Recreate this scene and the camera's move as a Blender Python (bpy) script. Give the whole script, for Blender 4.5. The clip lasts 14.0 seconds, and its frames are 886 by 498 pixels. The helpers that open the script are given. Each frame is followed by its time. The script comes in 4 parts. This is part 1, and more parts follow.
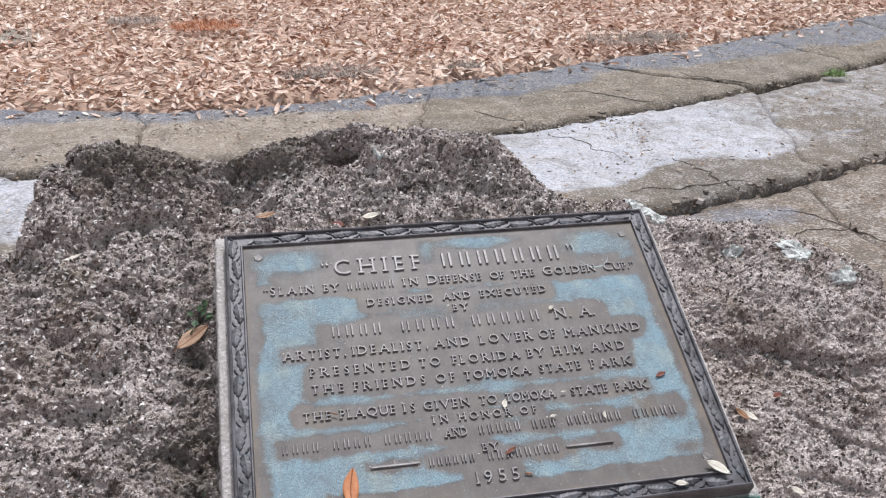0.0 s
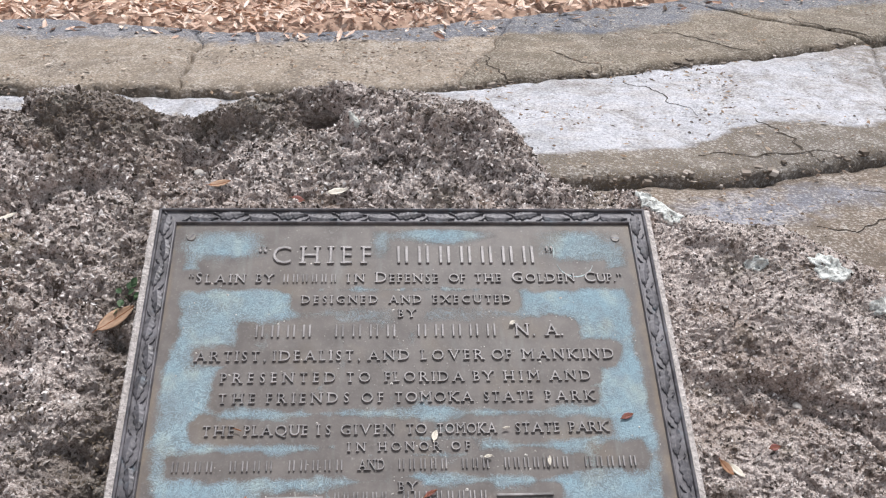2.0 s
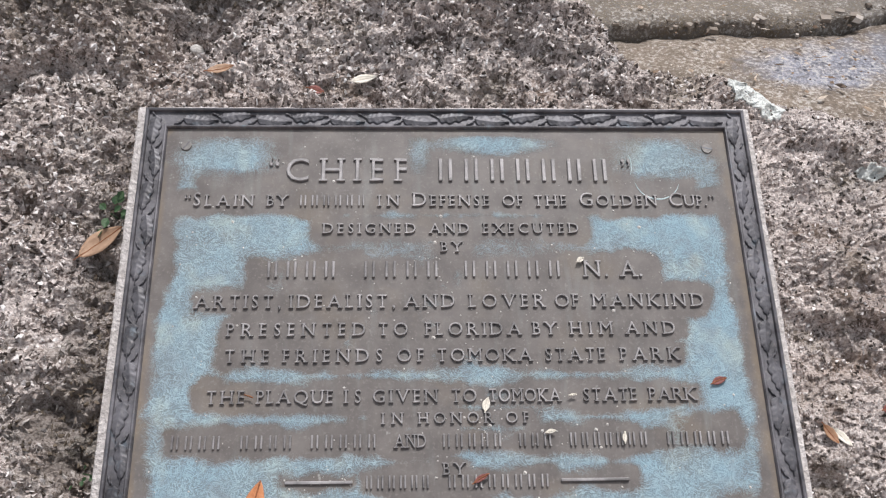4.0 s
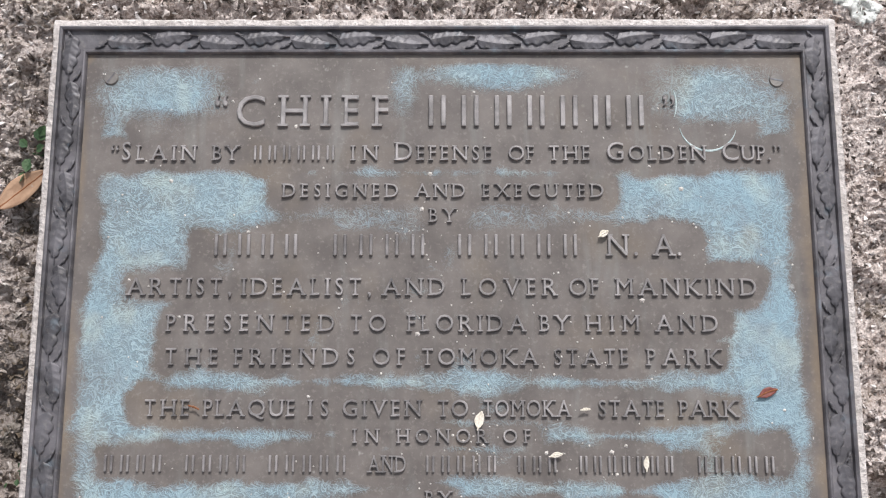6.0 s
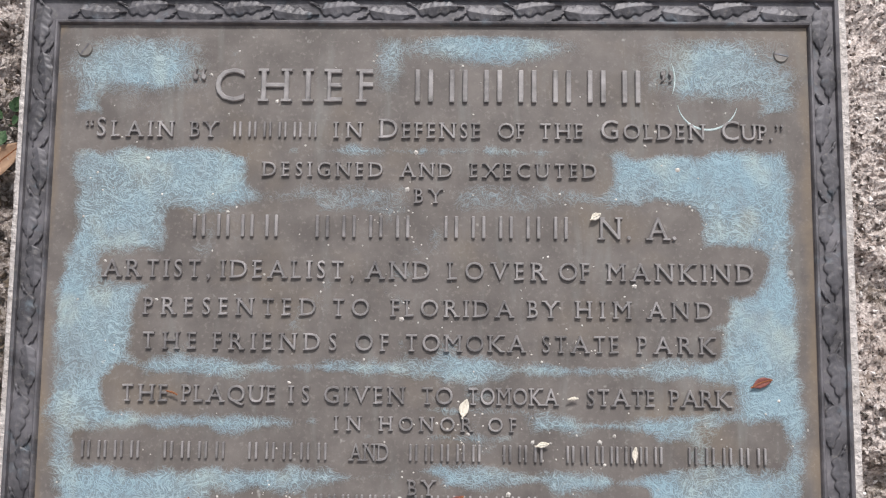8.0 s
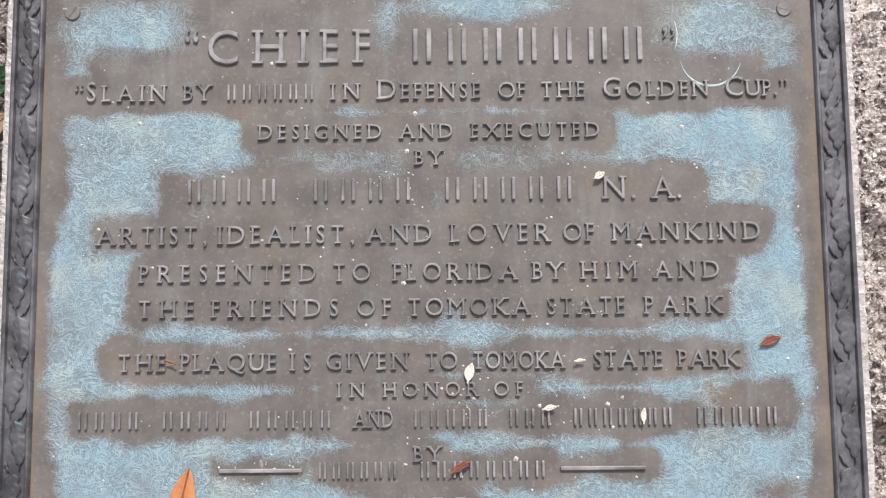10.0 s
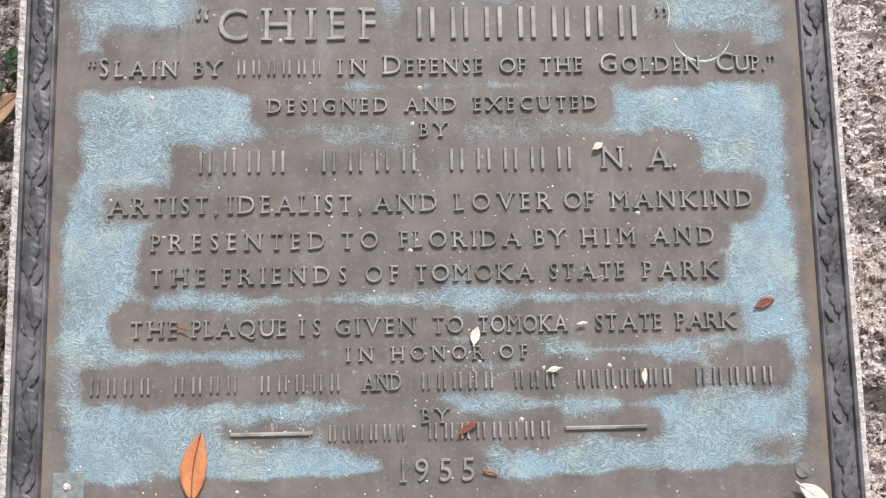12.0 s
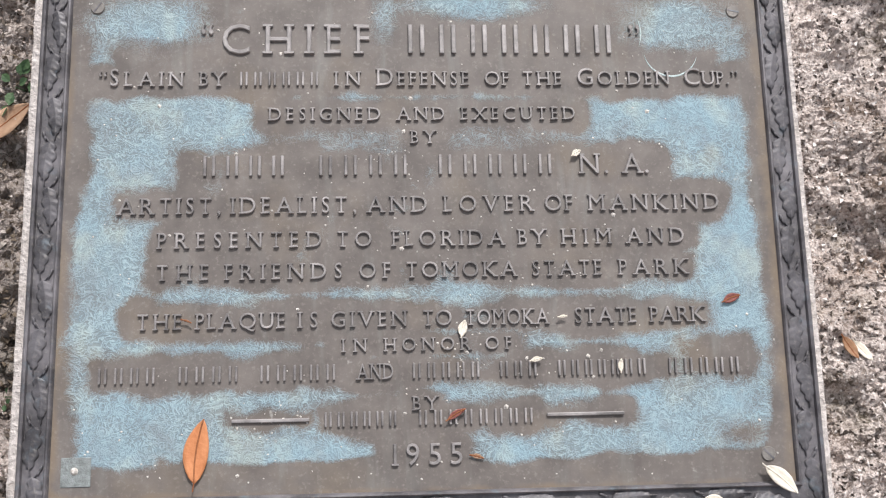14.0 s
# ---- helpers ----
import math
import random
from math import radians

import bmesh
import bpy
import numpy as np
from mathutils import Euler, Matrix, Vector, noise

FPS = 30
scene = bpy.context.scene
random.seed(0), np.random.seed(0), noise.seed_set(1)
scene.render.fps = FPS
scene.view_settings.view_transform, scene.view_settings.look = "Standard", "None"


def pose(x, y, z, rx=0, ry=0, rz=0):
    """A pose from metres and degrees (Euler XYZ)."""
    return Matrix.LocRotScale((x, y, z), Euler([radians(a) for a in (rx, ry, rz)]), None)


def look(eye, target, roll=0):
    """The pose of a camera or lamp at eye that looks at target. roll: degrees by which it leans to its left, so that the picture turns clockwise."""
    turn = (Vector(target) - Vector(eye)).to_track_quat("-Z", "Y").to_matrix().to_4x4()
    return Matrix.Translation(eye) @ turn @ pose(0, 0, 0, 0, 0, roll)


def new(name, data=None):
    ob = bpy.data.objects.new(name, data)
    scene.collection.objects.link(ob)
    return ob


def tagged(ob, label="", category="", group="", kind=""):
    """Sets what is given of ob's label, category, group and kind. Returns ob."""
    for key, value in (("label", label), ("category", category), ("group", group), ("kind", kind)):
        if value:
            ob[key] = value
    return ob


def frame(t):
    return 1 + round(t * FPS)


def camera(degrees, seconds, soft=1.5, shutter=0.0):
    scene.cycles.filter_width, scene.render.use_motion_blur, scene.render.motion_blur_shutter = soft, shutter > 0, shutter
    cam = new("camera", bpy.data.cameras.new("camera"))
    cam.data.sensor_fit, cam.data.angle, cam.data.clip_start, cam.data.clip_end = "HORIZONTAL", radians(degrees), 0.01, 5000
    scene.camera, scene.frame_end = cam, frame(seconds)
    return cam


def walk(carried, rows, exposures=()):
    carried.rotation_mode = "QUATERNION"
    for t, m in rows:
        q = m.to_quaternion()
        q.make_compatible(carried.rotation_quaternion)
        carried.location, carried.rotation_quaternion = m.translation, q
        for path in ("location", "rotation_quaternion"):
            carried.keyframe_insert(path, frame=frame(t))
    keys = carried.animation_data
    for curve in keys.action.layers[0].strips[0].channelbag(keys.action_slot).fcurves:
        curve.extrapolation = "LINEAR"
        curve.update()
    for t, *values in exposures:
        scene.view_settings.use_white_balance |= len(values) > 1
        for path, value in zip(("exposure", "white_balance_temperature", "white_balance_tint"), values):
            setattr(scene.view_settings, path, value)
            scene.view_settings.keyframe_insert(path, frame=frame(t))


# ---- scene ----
from mathutils.bvhtree import BVHTree

# ---- camera and its way ----
TILT = 26.6
PLAQUE = pose(0, 0, 0.219, TILT, 0, 0)      # lower edge of the plaque, its face leaning back
cam = camera(49.5, 14.0, soft=1.2)
PATH = [
    (0, (-0.255, -0.449, 1.022), (0.112, 0.81, -0.488), 8.4),
    (0.5, (-0.24, -0.393, 0.992), (0.146, 0.714, -0.628), 10.4),
    (1, (-0.157, -0.333, 0.966), (0.124, 0.715, -0.714), 9.2),
    (1.5, (-0.078, -0.28, 0.966), (0.074, 0.796, -0.713), 6.7),
    (2, (-0.028, -0.284, 0.965), (0.096, 0.861, -0.669), 5.0),
    (2.5, (-0.013, -0.266, 0.945), (0.044, 0.769, -0.766), 3.4),
    (3, (-0.033, -0.217, 0.919), (0.019, 0.707, -0.854), 3.7),
    (3.2, (-0.053, -0.185, 0.907), (0.048, 0.714, -0.877), 5.8),
    (5.3, (-0.017, 0.088, 0.747), (0.016, 0.585, -1.19), 3.9),
    (5.5, (-0.011, 0.11, 0.737), (0.019, 0.539, -1.216), 4.3),
    (6, (0.005, 0.15, 0.721), (-0.008, 0.492, -1.25), -2.1),
    (6.5, (0.013, 0.179, 0.702), (-0.009, 0.429, -1.282), -4.8),
    (7, (0.023, 0.186, 0.7), (0.021, 0.415, -1.287), -0.6),
    (7.5, (0.03, 0.183, 0.703), (0.017, 0.426, -1.282), -3.3),
    (8, (0.024, 0.184, 0.7), (-0.013, 0.406, -1.287), -8.9),
    (8.2, (0.023, 0.184, 0.699), (-0.03, 0.403, -1.288), -12.5),
    (10.3, (0.01, 0.157, 0.682), (0.009, 0.359, -1.308), -0.9),
    (10.5, (0.009, 0.149, 0.683), (-0.005, 0.358, -1.306), -4.3),
    (11, (-0.006, 0.129, 0.693), (-0.007, 0.33, -1.297), -0.3),
    (11.5, (-0.013, 0.119, 0.705), (0.001, 0.355, -1.281), 3.2),
    (12, (-0.015, 0.112, 0.699), (0.042, 0.392, -1.28), 10.5),
    (12.5, (-0.017, 0.11, 0.71), (0.049, 0.392, -1.269), 12.6),
    (13, (-0.035, 0.092, 0.739), (0.066, 0.431, -1.23), 16.2),
    (13.5, (-0.046, 0.047, 0.767), (0.086, 0.48, -1.181), 16.3),
    (14, (-0.03, 0.07, 0.741), (0.085, 0.439, -1.221), 16.3),
]
walk(cam, [(t, PLAQUE @ look(eye, aim, roll)) for t, eye, aim, roll in PATH],
     exposures=[(0, 0.46, 6100, 10), (1, 0.46, 6250, 10), (1.5, 0.56, 6300, 10), (3.2, 0.58, 6300, 10), (5.5, 0.58, 6350, 10), (6.5, 0.78, 6420, 10),
                (7.5, 0.8, 6450, 10), (8.0, 0.6, 6450, 10), (10.5, 0.84, 6450, 10), (13, 0.84, 6500, 10), (14, 0.8, 6500, 10)])

# ---- sky and sun: a bright overcast day under trees ----
world = bpy.data.worlds.new("sky")
scene.world = world
world.use_nodes = True
wn, wl = world.node_tree.nodes, world.node_tree.links
sky = wn.new("ShaderNodeTexSky")
sky.sky_type, sky.sun_disc = "NISHITA", False
sky.sun_elevation, sky.sun_rotation = radians(68), radians(20)
sky.dust_density, sky.ozone_density = 4.0, 0.5
grey = wn.new("ShaderNodeHueSaturation")
grey.inputs["Saturation"].default_value = 0.32
wl.new(sky.outputs[0], grey.inputs["Color"])
wl.new(grey.outputs[0], wn["Background"].inputs[0])
wn["Background"].inputs[1].default_value = 0.1
sun_data = bpy.data.lights.new("sun", "SUN")
sun_data.energy, sun_data.angle, sun_data.color = 2.15, radians(5), (1.0, 0.965, 0.95)
sun = new("sun", sun_data)
sun.matrix_world = look((0, 0, 6), (-0.9, -2.2, 0))

# ---- helpers for shapes ----
def sstep(a, b, v):
    u = np.clip((v - a) / (b - a), 0, 1)
    return u * u * (3 - 2 * u)


def value_noise(x, y, seed):
    """Smooth noise between -1 and 1, one cell to the unit."""
    x, y = np.asarray(x, float) + 137.3, np.asarray(y, float) + 71.9
    ix, iy = np.floor(x).astype(np.int64), np.floor(y).astype(np.int64)
    fx, fy = x - ix, y - iy
    fx, fy = fx * fx * (3 - 2 * fx), fy * fy * (3 - 2 * fy)

    def corner(i, j):
        n = (i * 374761393 + j * 668265263 + seed * 974711) & 0x7FFFFFFF
        n = ((n ^ (n >> 13)) * 1274126177) & 0x7FFFFFFF
        n = n ^ (n >> 16)
        return (n & 0xFFFF) / 32767.5 - 1
    a, b = corner(ix, iy), corner(ix + 1, iy)
    c, d = corner(ix, iy + 1), corner(ix + 1, iy + 1)
    return (a + (b - a) * fx) * (1 - fy) + (c + (d - c) * fx) * fy


def fbm(x, y, size, octaves=3, seed=1):
    total, amp, norm = 0.0, 1.0, 0.0
    for k in range(octaves):
        c, s = math.cos(0.7 * k + 0.4), math.sin(0.7 * k + 0.4)
        f = 2.03 ** k / size
        total = total + amp * value_noise((c * x - s * y) * f, (s * x + c * y) * f, seed + 17 * k)
        norm += amp
        amp *= 0.5
    return total / norm


def mesh_from(name, verts, faces, mat, smooth=False):
    me = bpy.data.meshes.new(name)
    me.from_pydata(np.asarray(verts, float).tolist(), [], faces)
    me.materials.append(mat)
    if smooth:
        me.polygons.foreach_set("use_smooth", [True] * len(me.polygons))
    me.update()
    return me


def mesh_bm(name, bm, mat, smooth=False):
    me = bpy.data.meshes.new(name)
    bm.normal_update()
    bm.to_mesh(me)
    bm.free()
    me.materials.append(mat)
    if smooth:
        me.polygons.foreach_set("use_smooth", [True] * len(me.polygons))
    return me


def part(name, me, parent, label="", at=None):
    ob = new(name, me)
    ob.parent = parent
    if at is not None:
        ob.matrix_basis = at
    return tagged(ob, label)


def holder(name, m, label, category, group=""):
    ob = new(name)
    ob.empty_display_size = 0.05
    ob.matrix_world = m
    return tagged(ob, label, category, group)


def grid_faces(nx, ny):
    i, j = np.meshgrid(np.arange(nx - 1), np.arange(ny - 1), indexing="ij")
    a = (i * ny + j).ravel()
    return np.stack([a, a + ny, a + ny + 1, a + 1], 1).tolist()


def box_bm(a, b, bevel=0.0, bm=None):
    bm = bm or bmesh.new()
    made = bmesh.ops.create_cube(bm, size=1)["verts"]
    for v in made:
        v.co = Vector([(a[i] + b[i]) / 2 + v.co[i] * (b[i] - a[i]) for i in range(3)])
    if bevel:
        edges = list({e for v in made for e in v.link_edges})
        bmesh.ops.bevel(bm, geom=edges, offset=bevel, segments=2, affect="EDGES", profile=0.5)
    return bm


# ---- materials ----
class Nodes:
    """A node material being put together."""

    def __init__(self, name, rough=0.8, metal=0.0, spec=0.5):
        self.mat = bpy.data.materials.new(name)
        self.mat.use_nodes = True
        self.tree = self.mat.node_tree
        self.bsdf = self.tree.nodes["Principled BSDF"]
        self.bsdf.inputs["Roughness"].default_value = rough
        self.bsdf.inputs["Metallic"].default_value = metal
        self.bsdf.inputs["Specular IOR Level"].default_value = spec
        self.coord = self.tree.nodes.new("ShaderNodeTexCoord").outputs["Object"]

    def put(self, value, socket):
        if isinstance(value, (int, float)):
            socket.default_value = value
        elif isinstance(value, tuple):
            socket.default_value = (*value, 1) if len(value) == 3 else value
        else:
            self.tree.links.new(value, socket)

    def stretch(self, x, y, z, turn=0.0):
        n = self.tree.nodes.new("ShaderNodeMapping")
        n.inputs["Scale"].default_value = (x, y, z)
        n.inputs["Rotation"].default_value = (0, 0, turn)
        self.put(self.coord, n.inputs["Vector"])
        return n.outputs[0]

    def noise(self, scale, detail=3.0, rough=0.55, warp=0.0, at=None):
        n = self.tree.nodes.new("ShaderNodeTexNoise")
        for key, v in (("Scale", scale), ("Detail", detail), ("Roughness", rough), ("Distortion", warp)):
            n.inputs[key].default_value = v
        self.put(at or self.coord, n.inputs["Vector"])
        return n.outputs["Fac"]

    def cells(self, scale, feature="F1", out="Distance", at=None):
        n = self.tree.nodes.new("ShaderNodeTexVoronoi")
        n.feature = feature
        n.inputs["Scale"].default_value = scale
        self.put(at or self.coord, n.inputs["Vector"])
        return n.outputs[out]

    def ramp(self, fac, *stops):
        n = self.tree.nodes.new("ShaderNodeValToRGB")
        self.put(fac, n.inputs[0])
        els = n.color_ramp.elements
        while len(els) < len(stops):
            els.new(0.5)
        for e, (p, c) in zip(els, stops):
            e.position = p
            e.color = (*c, 1) if isinstance(c, tuple) else (c, c, c, 1)
        return n.outputs[0]

    def mix(self, fac, a, b, how="MIX"):
        n = self.tree.nodes.new("ShaderNodeMix")
        n.data_type, n.blend_type = "RGBA", how
        self.put(fac, n.inputs[0])
        self.put(a, n.inputs[6])
        self.put(b, n.inputs[7])
        return n.outputs[2]

    def math(self, how, a, b=0.0):
        n = self.tree.nodes.new("ShaderNodeMath")
        n.operation = how
        self.put(a, n.inputs[0])
        self.put(b, n.inputs[1])
        return n.outputs[0]

    def attribute(self, name):
        n = self.tree.nodes.new("ShaderNodeAttribute")
        n.attribute_name = name
        return n.outputs["Fac"]

    def island(self):
        return self.tree.nodes.new("ShaderNodeNewGeometry").outputs["Random Per Island"]

    def each(self):
        return self.tree.nodes.new("ShaderNodeObjectInfo").outputs["Random"]

    def bump(self, height, strength=0.5, depth=0.002, under=None):
        n = self.tree.nodes.new("ShaderNodeBump")
        n.inputs["Strength"].default_value = strength
        n.inputs["Distance"].default_value = depth
        self.put(height, n.inputs["Height"])
        if under is not None:
            self.put(under, n.inputs["Normal"])
        return n.outputs[0]

    def done(self, color, normal=None, rough=None):
        self.put(color, self.bsdf.inputs["Base Color"])
        if normal is not None:
            self.put(normal, self.bsdf.inputs["Normal"])
        if rough is not None:
            self.put(rough, self.bsdf.inputs["Roughness"])
        return self.mat


def coquina_material():
    n = Nodes("coquina", 0.95, spec=0.2)
    grain = n.noise(165, 4, 0.72)
    shells = n.cells(140)
    big = n.noise(5, 3)
    mid = n.noise(30, 4, 0.62)
    dark = n.ramp(mid, (0.3, (0.12, 0.096, 0.082)), (0.7, (0.41, 0.34, 0.305)))
    light = n.ramp(n.noise(420, 3, 0.6), (0.35, (0.42, 0.355, 0.32)), (0.65, (0.88, 0.79, 0.75)))
    speck = n.ramp(n.math("ADD", grain, n.math("MULTIPLY", mid, 0.6)), (0.69, 0.0), (0.79, 1.0))
    col = n.mix(speck, dark, light)
    col = n.mix(n.ramp(shells, (0.08, 0.7), (0.2, 0.0)), col, (0.58, 0.53, 0.5))
    # brown and mossy stains
    col = n.mix(n.ramp(big, (0.46, 0.0), (0.66, 0.5)), col, (0.2, 0.138, 0.1))
    rust = n.ramp(n.noise(13, 4, 0.65, 0.6), (0.55, 0.0), (0.7, 0.45))
    col = n.mix(rust, col, (0.24, 0.16, 0.105))
    moss = n.ramp(n.noise(9, 4, 0.6, at=n.stretch(1, 1.3, 1, 0.6)), (0.55, 0.0), (0.7, 0.42))
    col = n.mix(moss, col, (0.17, 0.155, 0.1))
    # growth, plus the shade painted on the rock left of the plinth
    algae_shade = n.ramp(n.math("ADD", n.attribute("algae_shade"), n.math("MULTIPLY", n.math("SUBTRACT", mid, 0.5), 1.6)), (0.2, 0.0), (0.75, 0.7))
    col = n.mix(algae_shade, col, n.mix(n.ramp(n.noise(17, 4, 0.6), (0.48, 0.0), (0.62, 0.8)), (0.125, 0.105, 0.088), (0.135, 0.132, 0.105)))
    b = n.bump(grain, 1.0, 0.007)
    b = n.bump(n.cells(130), 0.6, 0.006, b)
    return n.done(col, b)


def chip_material():
    n = Nodes("shell_chips", 0.9, spec=0.25)
    col = n.ramp(n.island(), (0.0, (0.03, 0.024, 0.02)), (0.34, (0.12, 0.097, 0.083)),
                 (0.46, (0.43, 0.37, 0.34)), (0.74, (0.78, 0.71, 0.675)), (1.0, (0.92, 0.88, 0.86)))
    col = n.mix(n.ramp(n.noise(300, 2), (0.4, 0.0), (0.7, 0.5)), col, (0.16, 0.14, 0.12))
    # chips take the same growth and painted plinth-side shade
    grown_shade = n.ramp(n.math("ADD", n.attribute("algae_shade"), n.math("MULTIPLY", n.math("SUBTRACT", n.noise(40, 4, 0.65), 0.5), 1.4)), (0.2, 0.0), (0.85, 0.75))
    col = n.mix(grown_shade, col, (0.15, 0.118, 0.085))
    return n.done(col, n.bump(n.noise(400, 2), 0.6, 0.002))


def bronze_material(name, tone, patina=0.0):
    """Weathered bronze; patina is how much green-blue sits on it."""
    n = Nodes(name, 0.55, 0.2, 0.4)
    n.coord = n.tree.nodes.new("ShaderNodeNewGeometry").outputs["Position"]
    grain = n.noise(260, 4, 0.6)
    wear = n.noise(38, 4, 0.6)
    dark = tuple(0.6 * c for c in tone)
    pale = tuple(min(1, 1.55 * c + 0.01) for c in tone)
    col = n.mix(n.ramp(wear, (0.35, 0.0), (0.7, 1.0)), dark, pale)
    col = n.mix(n.ramp(grain, (0.55, 0.0), (0.8, 0.45)), col, (0.3, 0.28, 0.25))
    if patina:
        col = n.mix(n.ramp(n.noise(55, 5, 0.65), (0.58, 0.0), (0.75, patina)), col, (0.2, 0.3, 0.36))
    return n.done(col, n.bump(grain, 0.35, 0.0012), n.ramp(wear, (0.3, 0.38), (0.8, 0.62)))


def field_material():
    """The plate's flat field: brown round the lettering, blue patina between."""
    n = Nodes("bronze_field", 0.55, 0.0, 0.3)
    pat = n.attribute("patina")
    grain = n.noise(330, 4, 0.62)
    hair_a = n.ramp(n.noise(74, 2, 0.5, 3.0), (0.42, 0.0), (0.5, 1.0), (0.58, 0.0))
    hair_b = n.ramp(n.noise(105, 2, 0.5, 3.0, n.stretch(1, 1.4, 1, 0.8)), (0.43, 0.0), (0.5, 0.9), (0.57, 0.0))
    hair = n.math("ADD", 0.3, n.math("MULTIPLY", n.math("MAXIMUM", hair_a, hair_b), 0.45))
    blot = n.noise(30, 5, 0.65)
    wide = n.noise(9, 4, 0.6)
    stir = n.math("ADD", n.math("MULTIPLY", hair, 0.75), n.math("ADD", n.math("MULTIPLY", blot, 0.7), n.math("MULTIPLY", wide, 0.55)))
    mask = n.ramp(n.math("ADD", pat, n.math("SUBTRACT", stir, 1.09)), (0.2, 0.0), (0.92, 1.0))
    brown = n.mix(n.ramp(blot, (0.35, 0.0), (0.68, 1.0)), (0.111, 0.098, 0.091), (0.174, 0.155, 0.143))
    brown = n.mix(n.ramp(n.noise(11, 4, 0.6), (0.52, 0.0), (0.72, 0.4)), brown, (0.215, 0.17, 0.12))
    brown = n.mix(n.ramp(grain, (0.56, 0.0), (0.78, 0.35)), brown, (0.38, 0.35, 0.32))
    brown = n.mix(n.ramp(n.noise(1.0, 4, 0.6, 0.4, n.stretch(55, 9, 1)), (0.55, 0.0), (0.75, 0.35)), brown, (0.24, 0.25, 0.24))
    blue = n.mix(n.ramp(hair, (0.5, 0.0), (0.74, 1.0)), (0.195, 0.262, 0.29), (0.335, 0.425, 0.46))
    blue = n.mix(n.ramp(n.noise(14, 4, 0.6), (0.4, 0.0), (0.64, 0.7)), blue, (0.24, 0.365, 0.435))
    blue = n.mix(n.ramp(n.noise(24, 4, 0.65, 0.8), (0.5, 0.0), (0.68, 0.6)), blue, (0.2, 0.235, 0.255))
    blue = n.mix(n.ramp(n.noise(20, 3, 0.6, at=n.stretch(1.3, 1, 1, 1.0)), (0.52, 0.0), (0.7, 0.55)), blue, (0.4, 0.46, 0.42))
    rust = n.ramp(n.math("ADD", n.attribute("rust"), n.math("MULTIPLY", n.math("SUBTRACT", blot, 0.5), 1.5)), (0.4, 0.0), (0.95, 0.5))
    brown = n.mix(rust, brown, (0.215, 0.158, 0.1))
    col = n.mix(mask, brown, blue)
    # pale drips and scuffs
    col = n.mix(n.ramp(n.noise(70, 3, 0.7), (0.68, 0.0), (0.76, 0.4)), col, (0.5, 0.5, 0.47))
    b = n.bump(n.math("MULTIPLY", hair, mask), 0.5, 0.0016)
    b = n.bump(grain, 0.1, 0.001, b)
    return n.done(col, b, n.ramp(mask, (0.0, 0.5), (1.0, 0.65)))


def plinth_material():
    n = Nodes("stained_concrete", 0.9, spec=0.3)
    grain = n.noise(220, 4, 0.65)
    col = n.mix(n.ramp(grain, (0.35, 0.0), (0.7, 1.0)), (0.46, 0.42, 0.4), (0.74, 0.69, 0.66))
    col = n.mix(n.ramp(n.noise(40, 4), (0.5, 0.0), (0.7, 0.5)), col, (0.3, 0.26, 0.22))
    sep = n.tree.nodes.new("ShaderNodeSeparateXYZ")
    n.put(n.coord, sep.inputs[0])
    # copper run-off below the lower edge
    run = n.ramp(n.math("ADD", sep.outputs["Y"], n.math("MULTIPLY", n.noise(30, 3), 0.012)), (0.0, 1.0), (0.006, 0.0))
    green = n.ramp(n.noise(24, 5, 0.65, at=n.stretch(1, 1, 2.5)), (0.3, (0.045, 0.115, 0.092)), (0.5, (0.125, 0.29, 0.235)), (0.72, (0.42, 0.55, 0.47)))
    side = n.ramp(n.math("ADD", n.math("MULTIPLY", sep.outputs["X"], 1.2), n.math("MULTIPLY", n.noise(12, 3), 0.6)), (0.12, 0.18), (0.62, 1.0))
    col = n.mix(n.math("MULTIPLY", run, side), col, green)
    drip = n.ramp(n.noise(1.0, 4, 0.65, 0.5, n.stretch(13, 60, 110)), (0.5, 0.0), (0.62, 0.75))
    col = n.mix(n.math("MULTIPLY", run, drip), col, (0.09, 0.08, 0.062))
    return n.done(col, n.bump(grain, 0.9, 0.005))


